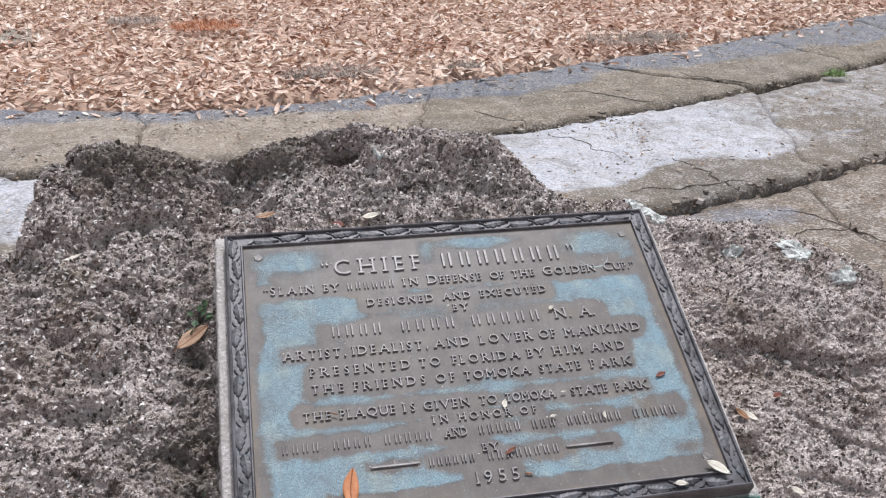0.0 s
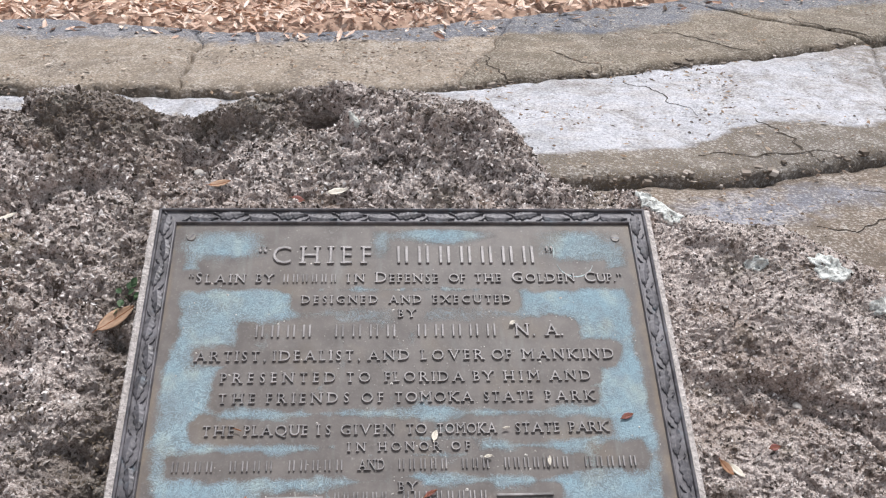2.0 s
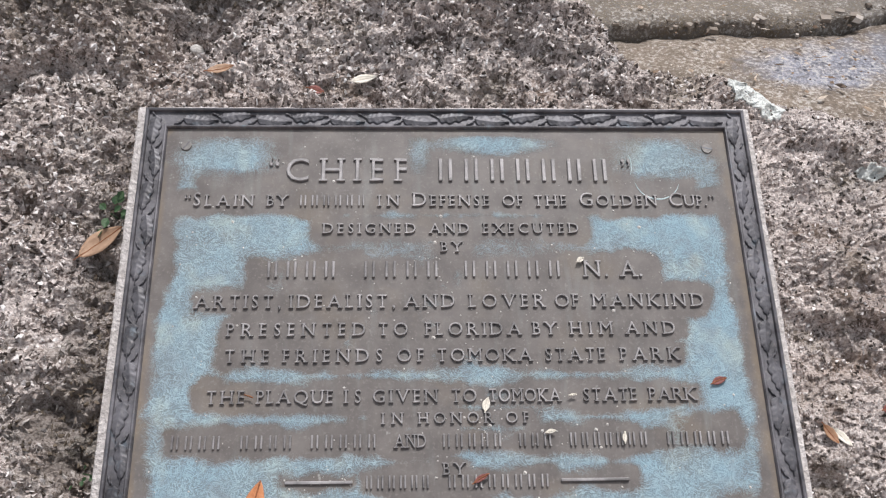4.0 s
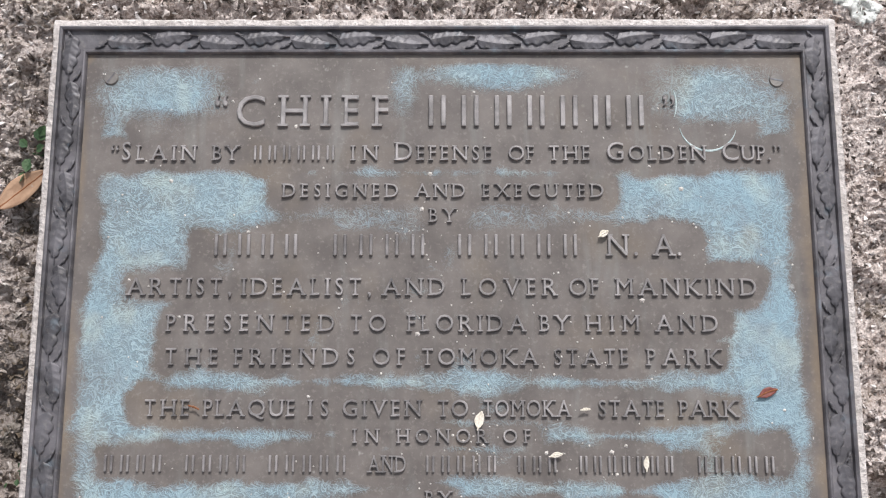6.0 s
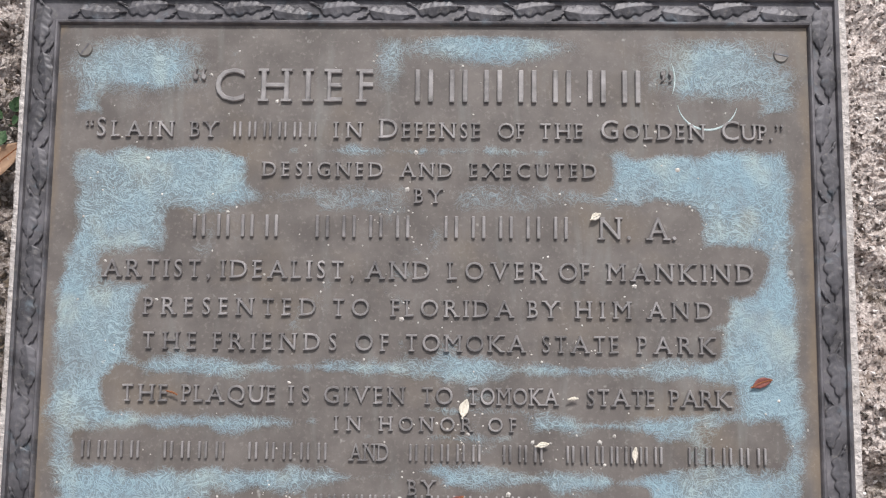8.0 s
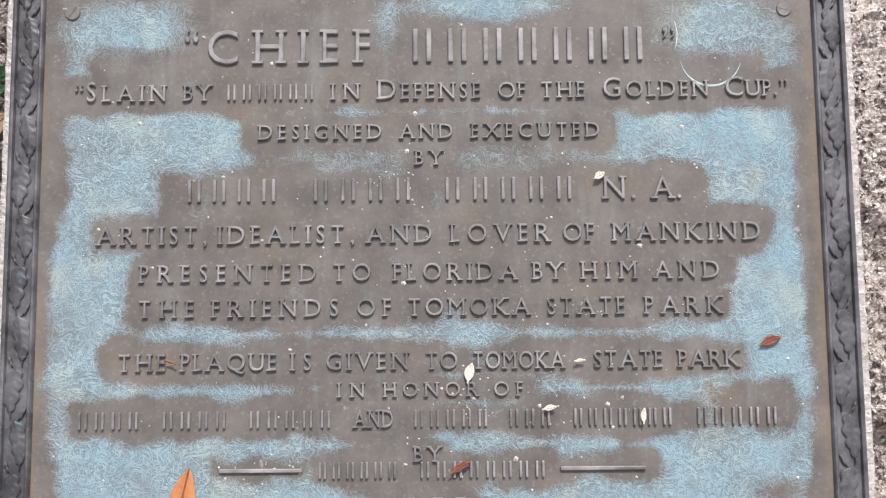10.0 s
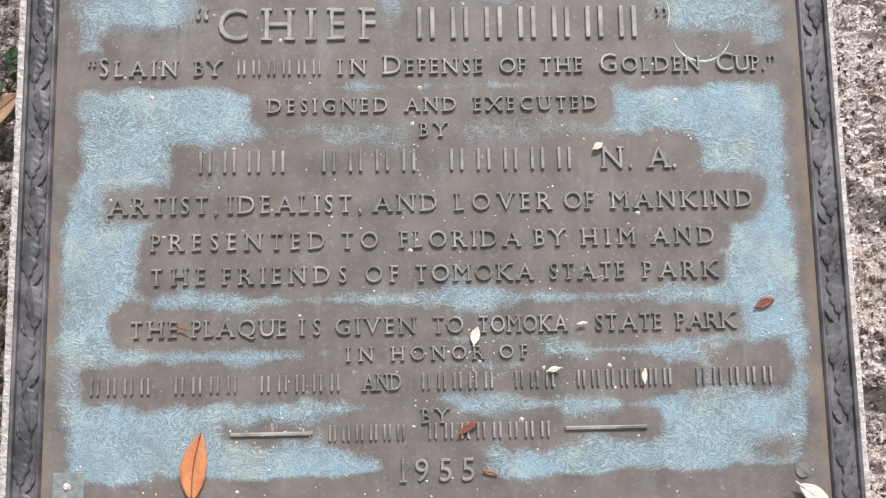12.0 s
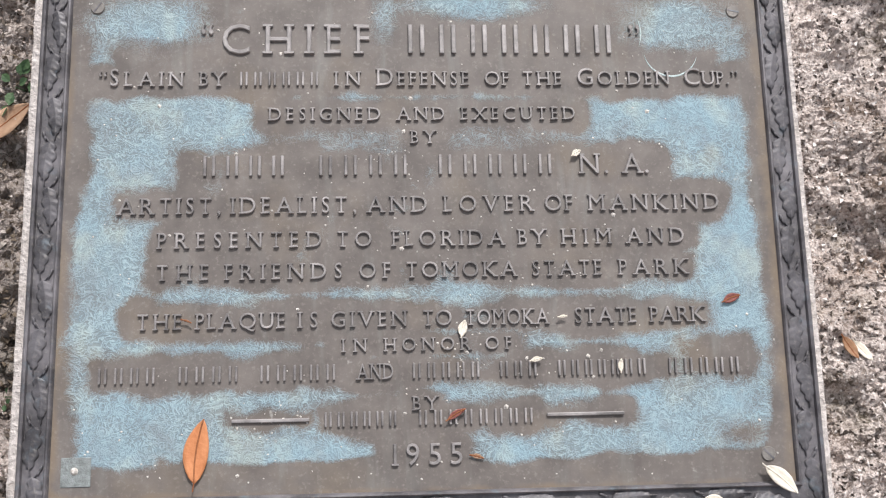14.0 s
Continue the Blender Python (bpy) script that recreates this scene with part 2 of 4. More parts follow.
def paving_material(name, a, b, spot, spot_amount, stained=None):
    """Weathered concrete from a to b, with pale spots; stained: two colours of the strip marked on the mesh."""
    n = Nodes(name, 0.88, spec=0.35)
    big, mid, grain = n.noise(2.3, 4, 0.6), n.noise(13, 5, 0.7), n.noise(130, 4, 0.68)
    blend = n.ramp(n.math("ADD", n.math("MULTIPLY", big, 0.6), n.math("MULTIPLY", mid, 0.5)), (0.42, 0.0), (0.68, 1.0))
    col = n.mix(blend, a, b)
    col = n.mix(n.ramp(n.noise(60, 5, 0.7, 1.2), (0.52, 0.0), (0.64, 0.35)), col, tuple(min(0.8, 1.35 * c) for c in b))
    col = n.mix(n.ramp(n.noise(5, 4, 0.6, 0.6, n.stretch(1, 2.2, 1)), (0.5, 0.0), (0.7, 0.4)), col, (0.42, 0.33, 0.25))
    if stained:
        edge_fac = n.ramp(n.math("ADD", n.attribute("stain"), n.math("MULTIPLY", n.math("SUBTRACT", n.noise(22, 5, 0.7), 0.5), 1.1)), (0.3, 0.0), (0.7, 1.0))
        col = n.mix(edge_fac, col, n.mix(blend, *stained))
    col = n.mix(n.ramp(grain, (0.35, 0.6), (0.55, 0.0)), col, tuple(0.45 * c for c in a))
    col = n.mix(n.ramp(n.noise(6, 5, 0.7, 1.0), (0.5, 0.0), (0.66, 0.6)), col, (0.17, 0.138, 0.108))
    col = n.mix(n.ramp(n.noise(34, 5, 0.7, 0.8), (0.54, 0.0), (0.66, 0.5)), col, (0.11, 0.09, 0.07))
    col = n.mix(n.ramp(n.math("ADD", grain, n.math("MULTIPLY", mid, 0.4)), (0.72, 0.0), (0.82, spot_amount)), col, spot)
    bump = n.bump(n.noise(46, 6, 0.75), 0.8, 0.012)
    return n.done(col, bump, n.ramp(big, (0.3, 0.6), (0.7, 0.95)))


def leaf_material(name, *stops, rough=0.6, patches=None):
    n = Nodes(name, rough, spec=0.4)
    col = n.ramp(n.island(), *stops)
    if patches:
        col = n.mix(n.ramp(n.noise(1.6, 4, 0.65), (0.5, 0.0), (0.66, 0.7)), col, n.mix(1.0, col, patches, "MULTIPLY"))
    col = n.mix(n.ramp(n.noise(120, 4, 0.6), (0.45, 0.0), (0.75, 0.35)), col, (0.24, 0.14, 0.09))
    return n.done(col, n.bump(n.noise(200, 3), 0.4, 0.001))


def plain_material(name, a, b, size=60, rough=0.8):
    n = Nodes(name, rough, spec=0.35)
    return n.done(n.mix(n.ramp(n.noise(size, 4, 0.6), (0.35, 0.0), (0.7, 1.0)), a, b), n.bump(n.noise(size * 4, 3), 0.5, 0.0015))


def lichen_material():
    n = Nodes("lichen", 0.98, spec=0.15)
    grain = n.noise(230, 4, 0.7)
    col = n.mix(n.ramp(grain, (0.36, 0.0), (0.62, 1.0)), (0.62, 0.63, 0.59), (0.86, 0.88, 0.85))
    col = n.mix(n.ramp(n.noise(150, 4, 0.7), (0.58, 0.0), (0.66, 0.5)), col, (0.3, 0.27, 0.24))
    return n.done(col, n.bump(grain, 1.0, 0.005))


COQUINA, CHIPS = coquina_material(), chip_material()
FIELD = field_material()
RIM = bronze_material("bronze_rim", (0.112, 0.106, 0.114), 0.35)
LEAFWORK = bronze_material("bronze_leafwork", (0.094, 0.09, 0.098), 0.3)
LETTER = bronze_material("bronze_letters", (0.232, 0.218, 0.216))
SCREW = bronze_material("bronze_screw", (0.15, 0.14, 0.13))
PLINTH = plinth_material()
FAR_STONE = paving_material("far_paving", (0.24, 0.193, 0.144), (0.43, 0.358, 0.284), (0.5, 0.46, 0.42), 0.6,
                            ((0.13, 0.145, 0.185), (0.225, 0.232, 0.262)))
LIGHT_STONE = paving_material("light_paving", (0.42, 0.425, 0.455), (0.63, 0.63, 0.675), (0.62, 0.61, 0.6), 0.5,
                              ((0.12, 0.09, 0.057), (0.225, 0.175, 0.12)))
DIRTY_STONE = paving_material("dirty_paving", (0.15, 0.113, 0.083), (0.3, 0.245, 0.195), (0.52, 0.48, 0.44), 0.75,
                              ((0.2, 0.205, 0.24), (0.36, 0.365, 0.42)))
OLIVE_STONE = paving_material("olive_paving", (0.145, 0.117, 0.084), (0.275, 0.228, 0.174), (0.48, 0.44, 0.38), 0.6,
                              ((0.13, 0.145, 0.185), (0.225, 0.232, 0.262)))
SOIL = plain_material("leaf_mould", (0.26, 0.17, 0.125), (0.54, 0.39, 0.3), 30, 0.95)
LITTER = leaf_material("dead_leaves", (0.0, (0.26, 0.14, 0.1)), (0.2, (0.55, 0.36, 0.26)), (0.6, (0.8, 0.6, 0.48)), (0.9, (0.86, 0.7, 0.58)), (1.0, (0.86, 0.76, 0.68)), patches=(0.62, 0.42, 0.36))
ORANGE = plain_material("orange_leaf", (0.44, 0.165, 0.065), (0.58, 0.25, 0.115), 70, 0.6)
RUST = plain_material("rust_leaf", (0.25, 0.13, 0.07), (0.36, 0.22, 0.13), 70, 0.65)
TAN = plain_material("tan_leaf", (0.3, 0.18, 0.11), (0.45, 0.3, 0.2), 70, 0.6)
PALE = plain_material("pale_leaf", (0.66, 0.6, 0.5), (0.8, 0.76, 0.68), 70, 0.6)
RED = plain_material("red_leaf", (0.16, 0.05, 0.042), (0.28, 0.1, 0.075), 90, 0.55)
RIB = plain_material("leaf_rib", (0.2, 0.07, 0.03), (0.3, 0.12, 0.05), 200)
LICHEN = lichen_material()
MOSS_GREY = plain_material("grey_moss", (0.32, 0.27, 0.23), (0.52, 0.45, 0.4), 40, 0.95)
GREEN = plain_material("green_leaves", (0.025, 0.06, 0.025), (0.075, 0.13, 0.055), 90, 0.6)
DEBRIS = leaf_material("crumbs", (0.0, (0.06, 0.045, 0.035)), (0.4, (0.18, 0.12, 0.08)), (0.7, (0.42, 0.3, 0.2)), (1.0, (0.7, 0.62, 0.54)))
DIRT = plain_material("crack_dirt", (0.035, 0.028, 0.022), (0.09, 0.07, 0.052), 120, 0.95)
GRASS = plain_material("grass", (0.12, 0.2, 0.05), (0.26, 0.36, 0.11), 90, 0.6)
RUBBLE = leaf_material("rubble", (0.0, (0.09, 0.075, 0.06)), (0.5, (0.2, 0.17, 0.14)), (1.0, (0.4, 0.36, 0.32)), rough=0.9)
SCUFF = plain_material("scuffed_patina", (0.4, 0.5, 0.5), (0.6, 0.68, 0.68), 300, 0.7)
SPECK = plain_material("pale_specks", (0.4, 0.37, 0.34), (0.74, 0.71, 0.67), 300)

# ---- the boulder: a slab of coquina that leans back under the plaque ----
BACK_X = np.array([-1.1, -0.605, -0.588, -0.575, -0.54, -0.48, -0.41, -0.35, -0.3, -0.26, -0.2, -0.02, 0.08, 0.15, 0.19, 0.21, 0.24, 0.31, 0.38, 0.53, 0.6, 0.66, 0.75, 0.9])
BACK_Y = np.array([0.47, 0.53, 0.63, 0.69, 0.735, 0.748, 0.724, 0.692, 0.684, 0.705, 0.73, 0.735, 0.716, 0.68, 0.63, 0.58, 0.552, 0.562, 0.522, 0.498, 0.455, 0.4, 0.25, -0.2])


def blob(x, y, cx, cy, rx, ry):
    return np.exp(-((x - cx) / rx) ** 2 - ((y - cy) / ry) ** 2)


def rock_height(x, y, fine=True):
    """Height over the plaque's plane, in the plaque's axes."""
    h = -0.066 - 0.010 * sstep(0.2, 0.6, x) * sstep(0.1, 0.55, y) + 0.010 * fbm(x, y, 0.16, 2, 3)
    h = h + 0.014 * blob(x, y, -0.49, 0.66, 0.09, 0.07) + 0.012 * blob(x, y, 0.04, 0.66, 0.12, 0.07)
    # the raised cap with its steep flank, the hollow beside it and the gully between the two humps
    h = h + 0.03 * (1 - 0.6 * sstep(0.65, 0.72, y)) * sstep(-0.1, -0.075, x + 0.25 * (y - 0.66)) * sstep(0.565, 0.65, y) * (1 - sstep(0.1, 0.2, x))
    h = h - 0.06 * blob(x, y, -0.108, 0.682, 0.038, 0.015) + 0.02 * blob(x, y, -0.15, 0.73, 0.09, 0.016) - 0.036 * blob(x, y, -0.28, 0.618, 0.05, 0.035)
    h = h - 0.03 * blob(x, y, -0.2, 0.65, 0.07, 0.03) - 0.026 * blob(x, y, -0.355, 0.16, 0.034, 0.22) - 0.03 * blob(x, y, -0.53, 0.1, 0.07, 0.05) - 0.028 * blob(x, y, -0.40, 0.02, 0.05, 0.04)
    h = h - 0.03 * blob(x, y, -0.6, 0.5, 0.05, 0.03) - 0.018 * blob(x, y, -0.52, 0.235, 0.06, 0.03)
    # the trough that runs down from the gully, and the slope above it
    along = np.clip((-0.27 - x) / 0.35, 0, 1)
    h = h - 0.013 * np.exp(-((y - (0.6 - 0.13 * along + 0.012 * fbm(x, y, 0.07, 2, 16))) / 0.022) ** 2) * sstep(-0.22, -0.3, x)
    h = h + 0.014 * blob(x, y, -0.44, 0.41, 0.1, 0.07) + 0.012 * blob(x, y, -0.45, 0.66, 0.1, 0.05)
    for cx, cy, rx, ry, deep in ((-0.485, 0.29, 0.03, 0.022, 0.022), (-0.43, 0.18, 0.04, 0.02, 0.022), (-0.5, 0.235, 0.035, 0.018, 0.02), (-0.53, 0.355, 0.03, 0.02, 0.02)):
        h = h - deep * blob(x, y, cx, cy, rx, ry)
    # broken ledges, steep on their upper side
    for x0, y0, x1, y1, deep in ((0.43, 0.255, 0.6, 0.16, 0.013), (0.43, 0.14, 0.56, 0.068, 0.012), (0.4, 0.047, 0.52, 0.014, 0.01)):
        t = (x - x0) / (x1 - x0)
        below = y0 + (y1 - y0) * t + 0.012 * fbm(x, y, 0.05, 3, 18) - y
        h = h - deep * sstep(0.0, 0.006, below) * np.exp(-np.maximum(below, 0) / 0.017) * sstep(-0.1, 0.15, t) * sstep(1.15, 0.9, t)
    # a worn ledge on the lower side
    h = h - 0.014 * sstep(0.0, 0.02, 0.275 - 0.22 * (x - 0.33) + 0.015 * fbm(x, y, 0.05, 2, 8) - y) * sstep(0.3, 0.36, x)
    warp = fbm(x, y, 0.06, 3, 21)
    back = np.interp(x, BACK_X, BACK_Y) + 0.008 * warp
    d = np.maximum(np.maximum(y - back, -0.5 - y), np.maximum(-1.02 - x, x - 0.86) + 0.02 * warp)
    h = h - 0.022 * np.exp(np.minimum(d, 0) / 0.022) - 5.0 * np.maximum(d, 0)
    if fine:
        calm = 1 - 0.45 * sstep(0.2, 0.34, x)
        rough = 0.012 * fbm(x, y, 0.085, 2, 5) + 0.009 * fbm(x, y, 0.034, 2, 6) - 0.018 * calm * sstep(0.26, 0.52, fbm(x, y, 0.07, 2, 14))
        # crumbs with sharp creases between them, pits, and flaking ledges
        rough = rough + 0.0095 * calm * (np.abs(fbm(x, y, 0.024, 2, 9)) - 0.22) + 0.0062 * (0.4 + 0.6 * calm) * (np.abs(fbm(x, y, 0.011, 1, 7)) - 0.3)
        rough = rough - 0.008 * calm * sstep(0.3, 0.55, fbm(x, y, 0.019, 2, 12))
        flake = 5.0 * fbm(x, y * 1.5, 0.055, 3, 15)
        rough = rough + 0.0038 * (flake - np.floor(flake) - 0.5)
        h = h + rough
    # bed of the plinth
    inside = np.minimum(np.minimum(x + 0.336, 0.336 - x), np.minimum(y + 0.036, 0.488 - y))
    bed = sstep(-0.012, 0.008, inside)
    return np.maximum(h * (1 - bed) + np.minimum(h, -0.068) * bed, -0.95)


def algae_shade_at(x, y):
    """How much brown and olive growth covers the rock, with painted shade beside the plinth."""
    grown_shade = 0.8 * blob(x, y, -0.47, 0.68, 0.13, 0.09) + 0.75 * blob(x, y, -0.2, 0.69, 0.1, 0.06) + 0.3 * blob(x, y, -0.62, 0.46, 0.1, 0.08)
    # the long narrow blob at x -0.35 is shade put into the colour
    grown_shade = grown_shade + 0.4 * blob(x, y, -0.44, 0.14, 0.1, 0.06) + 0.85 * blob(x, y, -0.35, 0.26, 0.035, 0.22) + 0.15 * blob(x, y, 0.05, 0.69, 0.15, 0.04)
    return np.clip(grown_shade + (0.4 - 0.22 * sstep(0.2, 0.36, x)) * fbm(x, y, 0.12, 3, 61), 0, 1)


def build_boulder():
    xs = np.concatenate([np.arange(-1.12, -0.72, 0.01), np.arange(-0.72, 0.72, 0.003), np.arange(0.72, 0.96, 0.01)])
    ys = np.concatenate([np.arange(-0.62, -0.12, 0.012), np.arange(-0.12, 0.78, 0.003), np.arange(0.78, 0.9, 0.006)])
    X, Y = np.meshgrid(xs, ys, indexing="ij")
    Z = rock_height(X, Y)
    # loosen the grid so that no rows show
    X2 = X + 0.0014 * value_noise(X / 0.004, Y / 0.004, 31)
    Y2 = Y + 0.0014 * value_noise(X / 0.004, Y / 0.004, 32)
    verts = np.stack([X2.ravel(), Y2.ravel(), Z.ravel()], 1)
    faces = grid_faces(len(xs), len(ys))
    # the lip that overhangs the hollow
    bm = bmesh.new()
    bmesh.ops.create_icosphere(bm, subdivisions=5, radius=1.0)
    lip = np.array([v.co[:] for v in bm.verts])
    first = len(verts)
    lip_faces = [tuple(first + v.index for v in f.verts) for f in bm.faces]
    bm.free()
    wob = 1 + 0.18 * fbm(lip[:, 0] + lip[:, 2], lip[:, 1] * 0.7, 0.35, 3, 51) + 0.10 * fbm(lip[:, 0] * 3, lip[:, 1] + lip[:, 2], 0.25, 3, 52)
    lip = lip * wob[:, None] * np.array([0.105, 0.027, 0.021]) + np.array([-0.135, 0.712, -0.097])
    lip[:, 2] -= 0.6 * np.maximum(0, np.abs(lip[:, 0] + 0.135) - 0.05) ** 1.2
    verts, faces = np.concatenate([verts, lip]), faces + lip_faces
    me = mesh_from("boulder", verts, faces, COQUINA)
    algae_shade = algae_shade_at(X, Y)
    me.attributes.new("algae_shade", "FLOAT", "POINT").data.foreach_set("value", np.concatenate([algae_shade.ravel(), np.full(len(lip), 0.7)]).astype(np.float32))
    ob = new("boulder", me)
    ob.matrix_world = PLAQUE
    tagged(ob, "rough grey-brown coquina boulder full of shell fragments", "boulder")
    return ob


def on_rock(x, y, lift=0.0):
    """A pose on the boulder's skin, z along its normal."""
    e = 0.006
    z = float(rock_height(np.array([x]), np.array([y]))[0])
    zx = float(rock_height(np.array([x + e]), np.array([y]), False)[0] - rock_height(np.array([x - e]), np.array([y]), False)[0]) / (2 * e)
    zy = float(rock_height(np.array([x]), np.array([y + e]), False)[0] - rock_height(np.array([x]), np.array([y - e]), False)[0]) / (2 * e)
    up = Vector((-zx, -zy, 1)).normalized()
    m = Vector((0, 0, 1)).rotation_difference(up).to_matrix().to_4x4()
    return PLAQUE @ Matrix.Translation((x, y, z + lift)) @ m


def build_chips(count=120000):
    """Shell fragments that stand out of the boulder's skin."""
    rng = np.random.default_rng(4)
    x, y = rng.uniform(-0.78, 0.78, count), rng.uniform(-0.2, 0.78, count)
    free = (np.abs(x) > 0.327) | (y < -0.038) | (y > 0.479)
    free &= y < np.interp(x, BACK_X, BACK_Y) + 0.015
    x, y = x[free], y[free]
    z, e = rock_height(x, y), 0.004
    zx = (rock_height(x + e, y) - rock_height(x - e, y)) / (2 * e)
    zy = (rock_height(x, y + e) - rock_height(x, y - e)) / (2 * e)
    nrm = np.stack([-zx, -zy, np.ones_like(zx)], 1) + rng.normal(0, 0.6, (len(x), 3))
    nrm /= np.linalg.norm(nrm, axis=1)[:, None]
    u = np.cross(nrm, rng.normal(0, 1, (len(x), 3)))
    u /= np.linalg.norm(u, axis=1)[:, None]
    v = np.cross(nrm, u)
    size = 0.0012 + 0.004 * rng.random(len(x)) ** 2.4 + 0.002 * (rng.random(len(x)) > 0.994)
    size = size * (1 - 0.25 * sstep(0.2, 0.34, x))
    centre = np.stack([x, y, z], 1)
    faces = []
    k = 5
    ang = np.linspace(0, 2 * np.pi, k, endpoint=False)
    rad = size[:, None] * rng.uniform(0.6, 1.25, (len(x), k))
    flat = rng.uniform(0.18, 0.6, len(x))[:, None]
    ring = centre[:, None] + (rad * np.cos(ang))[..., None] * u[:, None] + (rad * np.sin(ang) * flat)[..., None] * v[:, None]
    ring = ring - 0.0006 * nrm[:, None]
    top = centre + nrm * (size * rng.uniform(0.4, 1.3, len(x)))[:, None] + u * (size * 0.3)[:, None]
    verts = np.concatenate([ring, top[:, None]], 1).reshape(-1, 3)
    base = np.arange(len(x)) * (k + 1)
    for i in range(k):
        faces.append(np.stack([base + i, base + (i + 1) % k, base + k], 1))
    me = mesh_from("shell_fragments", verts, np.concatenate(faces).tolist(), CHIPS)
    me.attributes.new("algae_shade", "FLOAT", "POINT").data.foreach_set("value", np.repeat(algae_shade_at(x, y), k + 1).astype(np.float32))
    ob = new("shell_fragments", me)
    ob.matrix_world = PLAQUE
    tagged(ob, "broken shell fragments bedded in the coquina rock", "shell fragments", kind="stuff")


build_boulder()
build_chips()

# ---- plinth: a cast slab with stepped, copper-stained front ----
plinth = holder("plinth", PLAQUE, "pale cast concrete plinth under the plaque, front stained copper green", "plinth")


def worn_box(name, a, b, seed, amount=0.0015, cell=0.012):
    bm = box_bm(a, b, 0.003)
    for _ in range(3):
        longest = [e for e in bm.edges if e.calc_length() > cell * 2]
        bmesh.ops.subdivide_edges(bm, edges=longest, cuts=3, use_grid_fill=True)
    for v in bm.verts:
        v.co += amount * Vector(noise.noise_vector(v.co * 70 + Vector((seed, 0, 0))))
    bmesh.ops.triangulate(bm, faces=bm.faces)
    return mesh_bm(name, bm, PLINTH, True)


part("slab", worn_box("slab", (-0.321, -0.010, -0.036), (0.321, 0.4715, -0.0235), 1, 0.001), plinth)
part("slab", worn_box("slab", (-0.323, -0.019, -0.047), (0.323, 0.473, -0.037), 2, 0.0013), plinth)
part("slab", worn_box("slab", (-0.318, -0.009, -0.064), (0.318, 0.472, -0.0475), 4, 0.002), plinth)
part("footing", worn_box("footing", (-0.3245, -0.025, -0.12), (0.3245, 0.474, -0.065), 3, 0.007), plinth)

# ---- the bronze plaque ----
W, H, EDGE = 0.614, 0.457, 0.025
plaque = holder("plaque", PLAQUE, "weathered bronze memorial plaque with raised lettering and leaf border", "plaque")
FLOOR, LOW, RAISED = -0.0042, -0.0040, -0.0016


def frame_ring(name, x0, y0, x1, y1, profile, mat):
    """A mitred moulding round a rectangle; profile holds (inset, height)."""
    verts, faces, k = [], [], len(profile)
    for cx, cy, sx, sy in ((x0, y0, 1, 1), (x1, y0, -1, 1), (x1, y1, -1, -1), (x0, y1, 1, -1)):
        for inset, z in profile:
            verts.append((cx + sx * inset, cy + sy * inset, z))
    for c in range(4):
        for i in range(k - 1):
            a, b = c * k + i, ((c + 1) % 4) * k + i
            faces.append((a, b, b + 1, a + 1))
    return mesh_from(name, verts, faces, mat)


rim_profile = [(0.0, -0.023), (0.0, -0.006), (0.0006, -0.003), (0.0016, -0.0008), (0.003, 0.0), (0.0044, -0.0008), (0.005, FLOOR - 0.0003)]
part("outer_rim", frame_ring("outer_rim", -W / 2, 0, W / 2, H, rim_profile, RIM), plaque)
part("border_bed", frame_ring("border_bed", -W / 2 + 0.0048, 0.0048, W / 2 - 0.0048, H - 0.0048,
                              [(0, FLOOR), (0.0164, FLOOR)], RIM), plaque)
bead = [(0.0, FLOOR - 0.0004), (0.0004, -0.0012), (0.0014, -0.0002), (0.0026, -0.0004), (0.0034, -0.0018), (0.0040, LOW - 0.0003)]
part("inner_bead", frame_ring("inner_bead", -W / 2 + 0.0210, 0.0210, W / 2 - 0.0210, H - 0.0210, bead, RIM), plaque)
part("back_plate", mesh_bm("back_plate", box_bm((-W / 2 + 0.001, 0.001, -0.0232), (W / 2 - 0.001, H - 0.001, -0.0058)), RIM), plaque)

